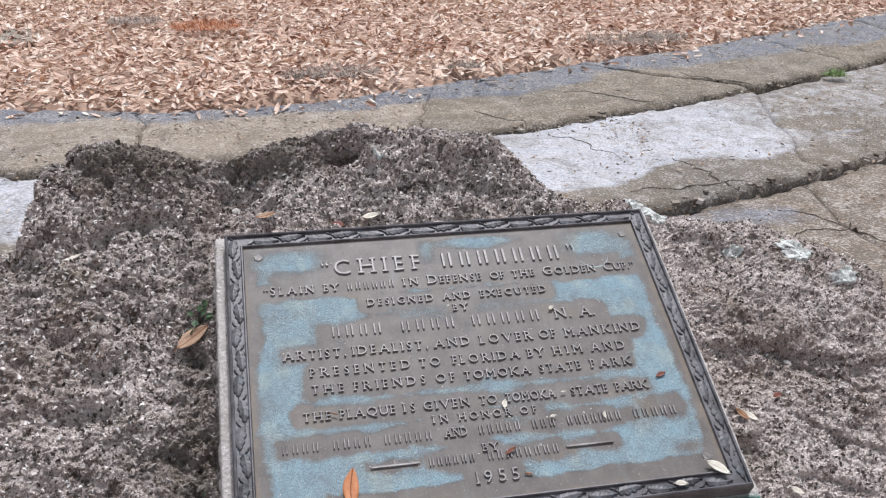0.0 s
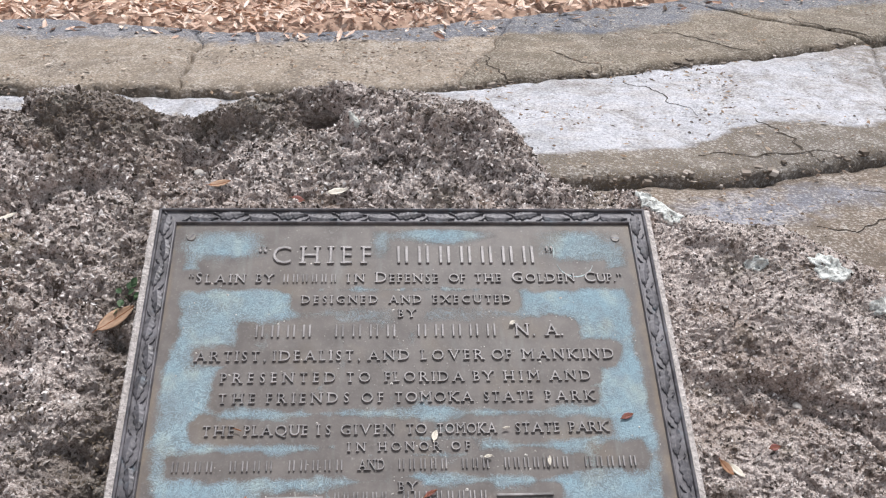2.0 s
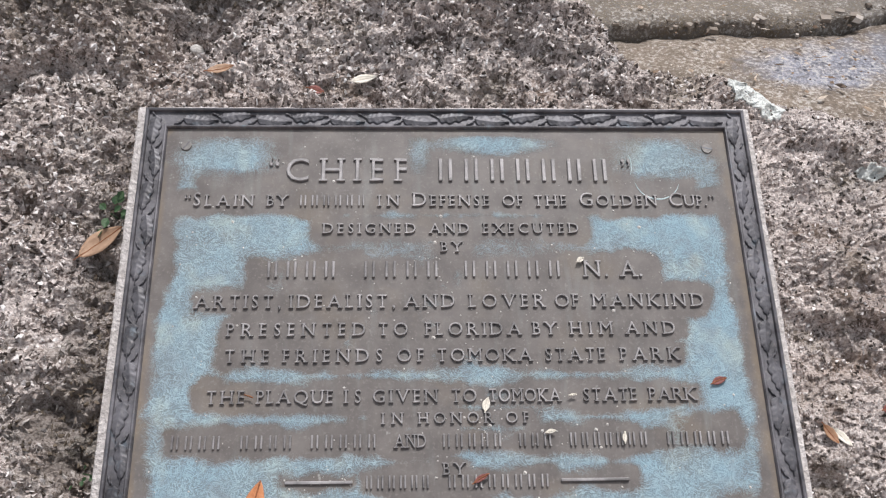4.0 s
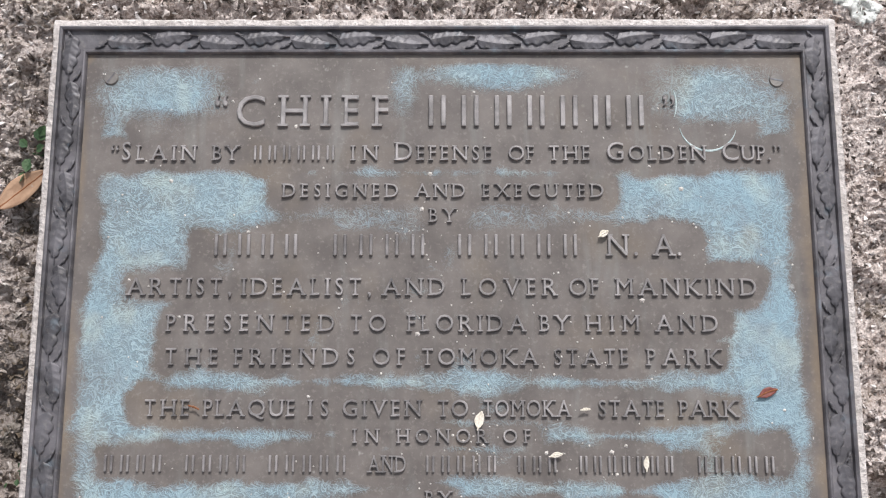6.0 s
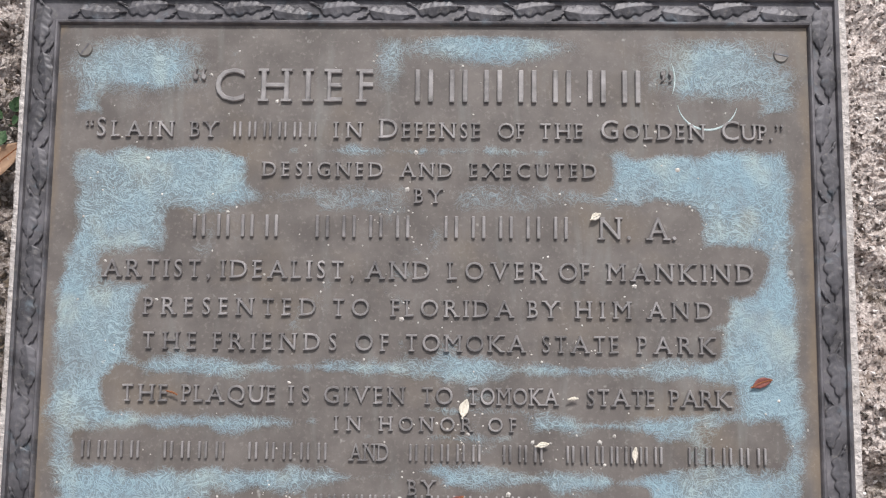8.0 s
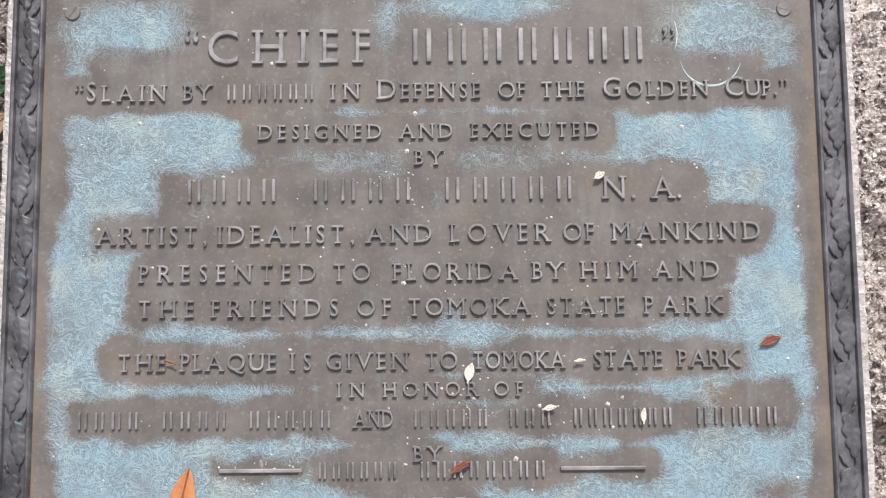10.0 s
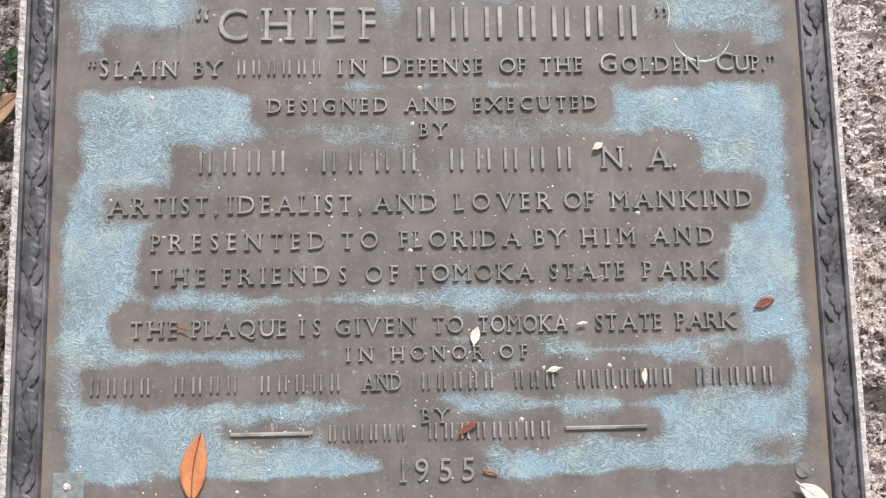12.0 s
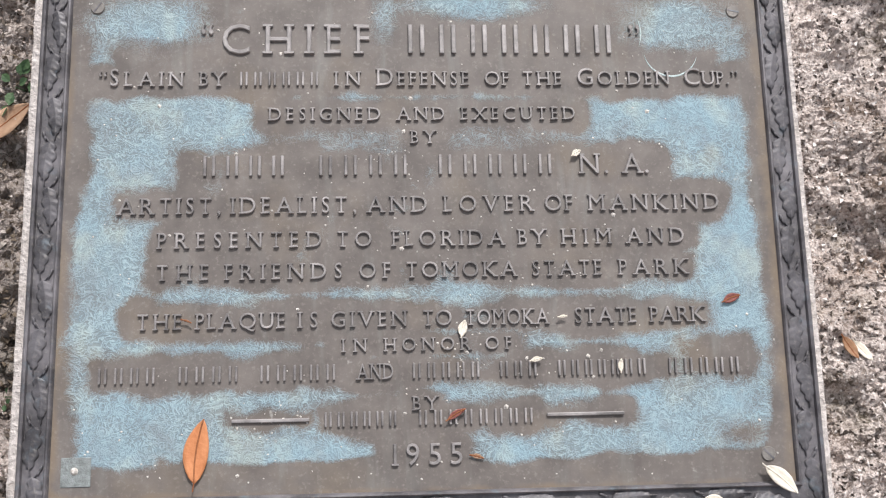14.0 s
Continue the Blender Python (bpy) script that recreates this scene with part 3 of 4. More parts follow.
# lettering: (word, left, right); rows: base line, cap height, words. "|" marks a name, drawn as plain bars.
ROWS = [
    (0.3730, 0.0250, [("\u201c", -0.1789, -0.1691), ("CHIEF", -0.1619, -0.0428), ("|||||||", -0.0161, 0.1645), ("\u201d", 0.1721, 0.1818)]),
    (0.3455, 0.0118, [("\u201c", -0.2587, -0.2519), ("Slain", -0.2498, -0.1924), ("by", -0.1788, -0.1589), ("||||||", -0.1491, -0.0813),
                      ("in", -0.0708, -0.0509), ("Defense", -0.0369, 0.0377), ("of", 0.0508, 0.0706), ("the", 0.0824, 0.1139),
                      ("Golden", 0.1274, 0.2037), ("Cup.", 0.2167, 0.2543), ("\u201d", 0.2564, 0.2627)]),
    (0.3161, 0.0107, [("DESIGNED", -0.1237, -0.0345), ("AND", -0.021, 0.0172), ("EXECUTED", 0.031, 0.1239)]),
    (0.2967, 0.0106, [("BY", -0.01, 0.0097)]),
    (0.2705, 0.0165, [("||||", -0.1781, -0.1062), ("||||", -0.0874, -0.0081), ("|||||", 0.0077, 0.1086), ("N.", 0.1261, 0.1489), ("A.", 0.1613, 0.182)]),
    (0.2400, 0.0130, [("ARTIST,", -0.2396, -0.1604), ("IDEALIST,", -0.152, -0.0543), ("AND", -0.0452, 0.0016), ("LOVER", 0.0153, 0.0864),
                      ("OF", 0.0959, 0.1182), ("MANKIND", 0.1318, 0.2375)]),
    (0.2127, 0.0124, [("PRESENTED", -0.208, -0.0816), ("TO", -0.0692, -0.0424), ("FLORIDA", -0.0259, 0.0623), ("BY", 0.0738, 0.0956),
                      ("HIM", 0.1087, 0.1477), ("AND", 0.1608, 0.2071)]),
    (0.1875, 0.0123, [("THE", -0.2081, -0.1689), ("FRIENDS", -0.1557, -0.0659), ("OF", -0.0523, -0.0281), ("TOMOKA", -0.0153, 0.0712),
                      ("STATE", 0.0838, 0.139), ("PARK", 0.1533, 0.2084)]),
    (0.1495, 0.0121, [("THE", -0.2216, -0.1885), ("PLAQUE", -0.1772, -0.1098), ("IS", -0.0991, -0.0848), ("GIVEN", -0.0742, -0.0162),
                      ("TO", -0.0032, 0.0192), ("TOMOKA", 0.0306, 0.0949), ("STATE", 0.116, 0.1646), ("PARK", 0.176, 0.2193)]),
    (0.1303, 0.0100, [("IN", -0.0657, -0.0474), ("HONOR", -0.0332, 0.0335), ("OF", 0.0448, 0.0651)]),
    (0.1090, 0.0120, [("||||", -0.2516, -0.2039), ("||||", -0.1917, -0.1416), ("|||||", -0.1303, -0.0677), ("AND", -0.0544, -0.0268),
                      ("|||||", -0.0139, 0.0427), ("|||", 0.0536, 0.0871), ("|||||||", 0.0992, 0.1725), ("|||||", 0.1858, 0.2472)]),
    (0.0850, 0.0106, [("BY", -0.012, 0.007)]),
    (0.0736, 0.0113, [("||||||", -0.081, -0.0222), ("||||||||", -0.0098, 0.0828)]),
    (0.0440, 0.0160, [("1955", -0.0275, 0.0247)]),
]
# where small serifs sit on a letter, as shares of its width and height
SERIFS = {"A": "00 10", "B": "00 01", "D": "00 01", "E": "00 01", "F": "00 01", "H": "00 01 10 11", "I": "50 51", "K": "00 01 10 11",
          "L": "00 01", "M": "00 10 01 11", "N": "00 01 11", "P": "00 01", "R": "00 01 10", "T": "50", "U": "01 11", "V": "01 11",
          "X": "00 01 10 11", "Y": "01 11 50", "1": "50"}
glyphs = {}


def glyph(ch):
    """Corner points, faces and width of a letter one unit high, from the built-in font."""
    if ch not in glyphs:
        cu = bpy.data.curves.new("letter", "FONT")
        cu.body, cu.size, cu.resolution_u = ch, 1.0, 3
        cu.extrude, cu.offset = 0.1, -0.014
        cu.bevel_depth, cu.bevel_resolution = 0.017, 0
        ob = new("letter", cu)
        bpy.context.view_layer.update()
        me = ob.evaluated_get(bpy.context.evaluated_depsgraph_get()).to_mesh()
        co = np.array([v.co[:] for v in me.vertices])
        faces = [tuple(p.vertices) for p in me.polygons]
        bpy.data.objects.remove(ob)
        glyphs[ch] = (co, faces)
    return glyphs[ch]


CAP = glyph("H")[0][:, 1].max()


def word_mesh(word, x0, x1, base, cap):
    verts, faces = [], []
    letters = []
    for i, ch in enumerate(word):
        tall = cap * (1.22 if i == 0 and word[0].isupper() and word != word.upper() else 1.0)
        co, fc = glyph(ch.upper())
        letters.append((ch.upper(), co, fc, tall))
    gap = 0.17 * cap
    widths = [(c[:, 0].max() - c[:, 0].min()) / CAP * t * (0.8 if ch in "EFLSBPT" else 1.0) for ch, c, _, t in letters]
    stops = [ch in ".," for ch, *_ in letters]
    free = (x1 - x0) - gap * (len(letters) - 1) - sum(w for w, s in zip(widths, stops) if s)
    k = free / max(1e-6, sum(w for w, s in zip(widths, stops) if not s))
    k = min(k, 0.98)
    if len(letters) > 1:
        used = sum(w if s else w * k for w, s in zip(widths, stops))
        gap = ((x1 - x0) - used) / (len(letters) - 1)
    at = x0
    for (ch, co, fc, tall), w, s in zip(letters, widths, stops):
        wide = w if s else w * k
        lo, hi = co[:, 0].min(), co[:, 0].max()
        px = at + (co[:, 0] - lo) / (hi - lo) * wide
        py = base + co[:, 1] / CAP * tall
        pz = np.where(co[:, 2] > 0.108, RAISED, np.where(co[:, 2] > 0, RAISED - 0.0005, LOW - 0.0006))
        verts_now = np.stack([px, py, pz], 1)
        off = len(verts)
        verts.extend(verts_now.tolist())
        faces.extend([tuple(i + off for i in f) for f in fc])
        for spot in SERIFS.get(ch, "").split():
            sx = {"0": 0.07 * cap, "1": wide - 0.07 * cap, "5": wide / 2}[spot[0]] + at
            sy = base + (0.035 * tall if spot[1] == "0" else tall - 0.035 * tall)
            hw, hh, off = 0.155 * cap, 0.036 * cap, len(verts)
            for z, g in ((LOW - 0.0006, 1.15), (RAISED + 0.00005, 1.0)):
                verts.extend([(sx - hw * g, sy - hh * g, z), (sx + hw * g, sy - hh * g, z), (sx + hw * g, sy + hh * g, z), (sx - hw * g, sy + hh * g, z)])
            faces.extend([(off + 4, off + 5, off + 6, off + 7)] + [(off + i, off + (i + 1) % 4, off + 4 + (i + 1) % 4, off + 4 + i) for i in range(4)])
        at += wide + gap
    return mesh_from("lettering", verts, faces, LETTER)


def bar_mesh(x0, x1, y0, y1):
    return mesh_bm("bar", box_bm((x0, y0, LOW - 0.0006), (x1, y1, RAISED), 0.0006), LETTER)


text_boxes = []
for base, cap, words in ROWS:
    text_boxes.append((words[0][1], words[-1][2], base, base + cap))
    for word, x0, x1 in words:
        if word[0] == "|":
            pitch = (x1 - x0) / len(word)
            for i in range(len(word)):
                for k in (0.26, 0.64):
                    part("bar", bar_mesh(x0 + (i + k) * pitch - 0.075 * cap, x0 + (i + k) * pitch + 0.075 * cap, base, base + cap), plaque)
        else:
            part("lettering", word_mesh(word, x0, x1, base, cap), plaque)
for x0, x1, y in ((-0.1491, -0.0908, 0.0795), (0.0907, 0.1506, 0.0795)):
    part("dash", mesh_bm("dash", box_bm((x0, y - 0.0013, LOW - 0.0006), (x1, y + 0.0013, RAISED), 0.0005), LETTER), plaque)
    text_boxes.append((x0, x1, y - 0.002, y + 0.002))


def build_field():
    x0, x1, y0, y1 = -W / 2 + EDGE - 0.001, W / 2 - EDGE + 0.001, EDGE - 0.001, H - EDGE + 0.001
    xs, ys = np.linspace(x0, x1, 400), np.linspace(y0, y1, 296)
    X, Y = np.meshgrid(xs, ys, indexing="ij")
    dist = np.full(X.shape, 1.0)
    scoured = [(-0.19, 0.19, 0.245, 0.287), (-0.2, 0.2, 0.19, 0.25), (-0.24, 0.24, 0.35, 0.375), (0.2, 0.25, 0.11, 0.133)]
    for a, b, c, d in text_boxes + scoured:
        dx = np.maximum(np.maximum(a - X, X - b), 0)
        dy = np.maximum(np.maximum(c - Y, Y - d), 0)
        dist = np.minimum(dist, np.hypot(dx, dy * 1.1))
    wob = 0.012 * fbm(X, Y, 0.05, 3, 41) + 0.005 * fbm(X, Y, 0.014, 2, 42)
    side = np.minimum(X - x0, x1 - X)
    p = sstep(0.003, 0.015, dist + wob) * sstep(0.008, 0.024, side + wob)
    # scalloped lower limit, where water has run off
    scallop = 0.011 * np.abs(fbm(X, 0 * X, 0.07, 2, 47)) + 0.008 * fbm(X, 0 * X, 0.16, 1, 48)
    p = p * sstep(0.010, 0.026, y1 - Y + wob) * sstep(0.025, 0.032, Y - y0 - scallop + 0.4 * wob + 0.008 * sstep(-0.1, -0.26, X))
    # thinner where the scouring left little of it; an extra blue patch at the top centre
    top = sstep(0.36, 0.40, Y)
    keep = np.clip(blob(X, Y, -0.225, 0.396, 0.046, 0.024) + blob(X, Y, 0.222, 0.392, 0.046, 0.028) + 1.5 * blob(X, Y, 0.042, 0.416, 0.046, 0.011) + 0.7 * blob(X, Y, -0.03, 0.393, 0.012, 0.03), 0, 1)
    p = p * (1 - top) + np.clip(1.4 * keep + 32 * wob * keep, 0, 1) * top * sstep(0.004, 0.012, y1 - Y)
    p = p * (1 - 0.55 * sstep(0.15, 0.12, np.abs(X)) * sstep(0.285, 0.295, Y) * sstep(0.335, 0.32, Y))
    p = p * (1 - blob(X, Y, -0.201, 0.05, 0.0055, 0.0055)) * (1 - 0.75 * blob(X, Y, 0.245, 0.062, 0.022, 0.009))
    p = p * (0.78 + 0.22 * sstep(0.008, 0.02, dist))
    p = np.clip(p + 0.14 * fbm(X, Y, 0.03, 3, 44), 0, 1)
    rust = np.maximum(1 - sstep(0.0, 0.018, x1 - X), 0.8 * (1 - sstep(0.0, 0.012, X - x0))) + 0.9 * (1 - sstep(0.0, 0.010, Y - y0)) + 0.45 * (1 - sstep(0.0, 0.012, y1 - Y))
    rust = np.clip(rust * (0.8 + 0.6 * fbm(X, Y * 0.4, 0.03, 3, 46)), 0, 1)
    Z = LOW + 0.0002 * fbm(X, Y, 0.03, 3, 43)
    verts = np.stack([X.ravel(), Y.ravel(), Z.ravel()], 1)
    me = mesh_from("field", verts, grid_faces(len(xs), len(ys)), FIELD, True)
    me.attributes.new("patina", "FLOAT", "POINT").data.foreach_set("value", p.ravel().astype(np.float32))
    me.attributes.new("rust", "FLOAT", "POINT").data.foreach_set("value", rust.ravel().astype(np.float32))
    part("field", me, plaque, "flat field with blue patina between brown bands")


build_field()


def oak_leaf_mesh(side):
    """A lobed oak leaf in low relief, along +x, with raised veins."""
    n, L = 29, 0.0355
    verts, faces = [], []
    cross = (-1, -0.93, -0.7, -0.35, -0.06, 0.06, 0.35, 0.7, 0.93, 1)
    for i in range(n):
        t = i / (n - 1)
        body = max(0.0, math.sin(math.pi * min(1, (t / 0.86) ** 0.72))) ** 0.62 + 0.09
        bend = 0.0016 * math.sin(t * math.pi)
        for s in cross:
            lobes = 0.6 + 0.5 * abs(math.sin(t * 12.5 + (0.2 if s > 0 else 1.1))) ** 0.7
            w = 0.0064 * body * lobes
            slant = 0.003 * abs(s) * body
            if abs(s) == 1:
                z = FLOOR - 0.0004
            else:
                z = -0.0022 - 0.0009 * abs(s) ** 2 + 0.0003 * math.cos(t * 43 - abs(s) * 4.5) * (abs(s) > 0.1)
                z += 0.0006 if abs(s) < 0.1 else 0.0
            verts.append((t * L + slant * (0.2 + t), side * (s * w + bend), z))
    k = len(cross)
    for i in range(n - 1):
        for j in range(k - 1):
            a = i * k + j
            faces.append((a, a + k, a + k + 1, a + 1)[::side])
    return mesh_from("oak_leaf", verts, faces, LEAFWORK, True)


def acorn_mesh():
    bm = bmesh.new()
    for cx, r, l in ((0.0, 0.0014, 0.0030), (0.0034, 0.0009, 0.0024)):
        m = Matrix.Translation((cx, 0, FLOOR + 0.0006)) @ Matrix.Diagonal((l, r, 0.0017, 1))
        bmesh.ops.create_icosphere(bm, subdivisions=2, radius=1.0, matrix=m)
    return mesh_bm("acorn", bm, LEAFWORK, True)


def twig_mesh():
    bm = box_bm((-0.0045, -0.00045, FLOOR - 0.0004), (0.0045, 0.00045, FLOOR + 0.0018), 0.0003)
    return mesh_bm("twig", bm, LEAFWORK, True)


OAK, ACORN, TWIG = {1: oak_leaf_mesh(1), -1: oak_leaf_mesh(-1)}, acorn_mesh(), twig_mesh()


def garland(start, direction, count, pitch, turn):
    rng = random.Random(count * 7 + int(turn))
    for i in range(count):
        p = Vector((start[0] + direction[0] * pitch * i, start[1] + direction[1] * pitch * i, 0))
        flip = 1 if i % 2 else -1
        lean = turn + flip * 5 + rng.uniform(-2, 2)
        m = Matrix.Translation(p) @ pose(0, 0, 0, 0, 0, lean) @ Matrix.Diagonal((1, rng.uniform(0.92, 1.05), 1, 1))
        part("oak_leaf", OAK[flip], plaque, at=m)
        side = Vector((-direction[1], direction[0], 0)) * flip * 0.0056
        m = Matrix.Translation(p + side - Vector((*direction, 0)) * 0.0062) @ pose(0, 0, 0, 0, 0, turn - flip * 20)
        part("acorn", ACORN, plaque, at=m)
        m = Matrix.Translation(p + side * 0.5 - Vector((*direction, 0)) * 0.002) @ pose(0, 0, 0, 0, 0, turn - flip * 34)
        part("twig", TWIG, plaque, at=m)


MID = 0.013
garland((-0.268, H - MID), (1, 0), 15, 0.0368, 0)
garland((-0.268, MID), (1, 0), 15, 0.0368, 0)
garland((-W / 2 + MID, H - 0.010), (0, -1), 12, 0.0368, -90)
garland((W / 2 - MID, H - 0.010), (0, -1), 12, 0.0368, -90)


def screw_head(x, y, turn):
    bm = bmesh.new()
    bmesh.ops.create_cone(bm, cap_ends=True, segments=20, radius1=0.0058, radius2=0.0052, depth=0.0014,
                          matrix=Matrix.Translation((x, y, LOW + 0.0006)))
    s = part("screw", mesh_bm("screw", bm, SCREW), plaque, "slotted bronze screw head")
    slot = box_bm((-0.0053, -0.0006, LOW + 0.0012), (0.0053, 0.0006, LOW + 0.00155))
    part("slot", mesh_bm("slot", slot, RIM), s, at=Matrix.Translation((x, y, 0)) @ pose(0, 0, 0, 0, 0, turn))


screw_head(-0.2625, 0.413, 55)
screw_head(0.2625, 0.411, -12)
screw_head(0.262, 0.046, -45)
patch = part("repair_plate", mesh_bm("repair_plate", box_bm((-0.274, 0.034, LOW - 0.0004), (-0.252, 0.0555, LOW + 0.0006), 0.0004),
             plain_material("worn_patch", (0.15, 0.165, 0.165), (0.26, 0.29, 0.29), 200, 0.6)), plaque, "small square plate with a bare screw")
bm = bmesh.new()
bmesh.ops.create_cone(bm, cap_ends=True, segments=12, radius1=0.003, radius2=0.0012, depth=0.0022, matrix=Matrix.Translation((-0.264, 0.0455, LOW + 0.0016)))
part("screw", mesh_bm("screw", bm, SPECK), patch, "bare bright screw end")


def scratch(cx, cy, r, a0, a1, width):
    """A pale curved scrape in the patina."""
    n, verts, faces = 20, [], []
    for i in range(n + 1):
        a = radians(a0 + (a1 - a0) * i / n)
        w = width * math.sin(math.pi * (0.08 + 0.84 * i / n))
        for d in (-w, 0, w):
            verts.append((cx + (r + d) * math.cos(a), cy + (r + d) * math.sin(a), LOW + (0.0005 if d == 0 else 0.0002)))
    for i in range(n):
        for j in range(2):
            k = 3 * i + j
            faces.append((k, k + 3, k + 4, k + 1))
    part("scratch", mesh_from("scratch", verts, faces, SCUFF), plaque, "pale curved scratch in the patina")


scratch(0.207, 0.376, 0.0225, 190, 345, 0.0008)
scratch(0.150, 0.392, 0.033, -20, 22, 0.0006)

# ---- paving behind the boulder: broken concentric courses ----
pavement = tagged(new("pavement"), "broken curved courses of stained concrete paving", "pavement", kind="structure")
LITTER_EDGE = ([-4, -1.13, -0.45, 0.15, 0.54, 1.09, 1.68, 2.29, 3.35, 6], [3.2, 2.67, 2.60, 2.71, 2.88, 3.10, 3.29, 3.6, 4.15, 5.6])
SLATE_EDGE = ([-4, -1.08, -0.35, 0.0, 0.7, 1.255, 1.915, 3.0, 6], [3.0, 2.43, 2.44, 2.48, 2.62, 2.87, 3.18, 3.66, 5.1])
BROWN_EDGE = ([-4, -1, 0, 0.4, 0.8, 1.2, 1.45, 1.93, 2.6, 6], [2.6, 2.0, 2.01, 2.12, 2.26, 2.39, 2.5, 2.71, 3.05, 4.6])
LIGHT_EDGE = ([-4, -0.88, 0.4, 0.63, 1.01, 1.376, 2, 6], [2.0, 1.45, 1.59, 1.61, 1.72, 1.86, 2.13, 3.9])
NEAR_EDGE = ([-4, -0.8, 0.68, 0.8, 1.0, 1.3, 1.72, 6], [1.7, 1.3, 1.44, 1.42, 1.49, 1.6, 1.75, 3.4])


slab_tops = []


def edge(which, x, seed, jag):
    return np.interp(x, *which) + jag * fbm(x, 0 * x + seed, 0.13, 3, seed) + 0.4 * jag * fbm(x, 0 * x, 0.035, 2, seed + 3)


def stone(near, far, x0, x1, z, mat, jag=0.02, slope=0.0, lean=(0.0, 0.0), gap=0.004, stain=None, cell=0.02):
    """One paving piece between two course lines, with worn edges, an uneven top and a stained strip.
    near and far: (line, seed). Neighbours share the raggedness of their common end."""
    seed = int(x0 * 100) + near[1] * 1000 + 500
    nx, ny = max(6, int((x1 - x0) / cell)), 26
    u, v = np.meshgrid(np.linspace(0, 1, nx), np.linspace(0, 1, ny), indexing="ij")
    xc = x0 + (x1 - x0) * u
    lo = edge(near[0], xc, near[1], jag) + gap
    hi = edge(far[0], xc, far[1], jag) - gap
    Y = lo + (hi - lo) * v

    def end(x, tilt):
        return tilt * (v - 0.5) + 0.05 * fbm(Y, 0 * Y + x, 0.14, 3, int(x * 100) + 700)
    X = xc + (1 - u) * (end(x0, lean[0]) + 0.0015) + u * (end(x1, lean[1]) - 0.0015)
    lo, hi = edge(near[0], X, near[1], jag) + gap, edge(far[0], X, far[1], jag) - gap
    Y = lo + (hi - lo) * v
    side = np.minimum(3 * np.minimum(u, 1 - u) * (x1 - x0) + 0.006, np.minimum(v, 1 - v) * (hi - lo))
    Z = z + slope * (v - 0.5) + 0.007 * fbm(X, Y, 0.3, 3, 5) + 0.003 * fbm(X, Y, 0.05, 3, 6) + 0.004 * math.sin(seed)
    Z = Z - 0.012 * np.exp(-side / 0.012) * (1 + 1.3 * fbm(X, Y, 0.06, 2, seed)) - 0.004 * np.maximum(0, fbm(X, Y, 0.16, 3, seed + 4) - 0.15) * 4
    top = np.stack([X.ravel(), Y.ravel(), Z.ravel()], 1)
    idx = np.arange(nx * ny).reshape(nx, ny)
    rim = np.concatenate([idx[:, 0], idx[-1, 1:], idx[-2::-1, -1], idx[0, -2:0:-1]])
    low = top[rim].copy()
    low[:, 2] = -0.09
    verts = np.concatenate([top, low])
    n0, m = len(top), len(rim)
    faces = grid_faces(nx, ny) + [(int(rim[i]), n0 + i, n0 + (i + 1) % m, int(rim[(i + 1) % m])) for i in range(m)]
    me = mesh_from("paving_slab", verts, faces, mat, True)
    slab_tops.append(BVHTree.FromPolygons(top.tolist(), grid_faces(nx, ny)))
    amount = stain(X, Y).ravel() if stain else np.zeros(n0)
    me.attributes.new("stain", "FLOAT", "POINT").data.foreach_set("value", np.concatenate([amount, amount[rim]]).astype(np.float32))
    return part("paving_slab", me, pavement)


def slate_stain(x, y):
    return sstep(-0.10, 0.12, y - np.interp(x, *SLATE_EDGE) + 0.16 * fbm(x, y, 0.4, 4, 81) + 0.14 * sstep(1.2, 2.2, x))


def brown_stain(x, y):
    """The dark strip along the near side of the light course, and a patch of dirt on it."""
    strip = 1 - sstep(-0.05, 0.05, y - np.interp(x, *LIGHT_EDGE) + 0.12 * fbm(x, y, 0.3, 4, 82))
    blot = blob(x + 0.06 * fbm(x, y, 0.2, 3, 83), y + 0.06 * fbm(x, y, 0.2, 3, 84), 1.83, 2.13, 0.32, 0.12)
    return np.maximum(np.maximum(strip, sstep(0.3, 0.6, blot)), 0.6 * sstep(0.9, 1.8, x))


def wet_stain(x, y):
    """Blue-grey damp patches on the dirty paving."""
    damp = blob(x + 0.05 * fbm(x, y, 0.15, 3, 85), y + 0.05 * fbm(x, y, 0.15, 3, 86), 1.12, 1.38, 0.2, 0.09) + blob(x, y, 0.82, 1.25, 0.16, 0.08)
    return np.clip(damp + 0.5 * fbm(x, y, 0.22, 4, 87), 0, 1)


A, C, E = (LITTER_EDGE, 11), (BROWN_EDGE, 13), (NEAR_EDGE, 15)
FAR_ENDS = ((-2.6, 0), (-0.62, 0), (0.33, 0.25), (1.42, -0.55), (2.25, -0.2), (3.0, 0), (4.2, 0))
for (x0, l0), (x1, l1) in zip(FAR_ENDS, FAR_ENDS[1:]):
    stone(C, A, x0, x1, 0.038, OLIVE_STONE if x0 > 0.3 else FAR_STONE, 0.03, 0.004, (l0, l1), 0.003, slate_stain)
MID_ENDS = ((-2.4, 0), (-0.3, 0.1), (1.56, 0.3), (2.6, 0.1), (4.0, 0))
for (x0, l0), (x1, l1) in zip(MID_ENDS, MID_ENDS[1:]):
    stone(E, C, x0, x1, 0.016, LIGHT_STONE, 0.024, 0.0, (l0, l1), 0.002, brown_stain)
NEAR_END = ([-4, 6], [0.2, 0.2])
for x0, x1 in ((-2.6, -0.9), (-0.9, 1.24), (1.24, 2.1), (2.1, 3.2)):
    stone((NEAR_END, 16), E, x0, x1, -0.004, DIRTY_STONE, 0.024, 0.0, (0.2, 0.2), 0.003, wet_stain)


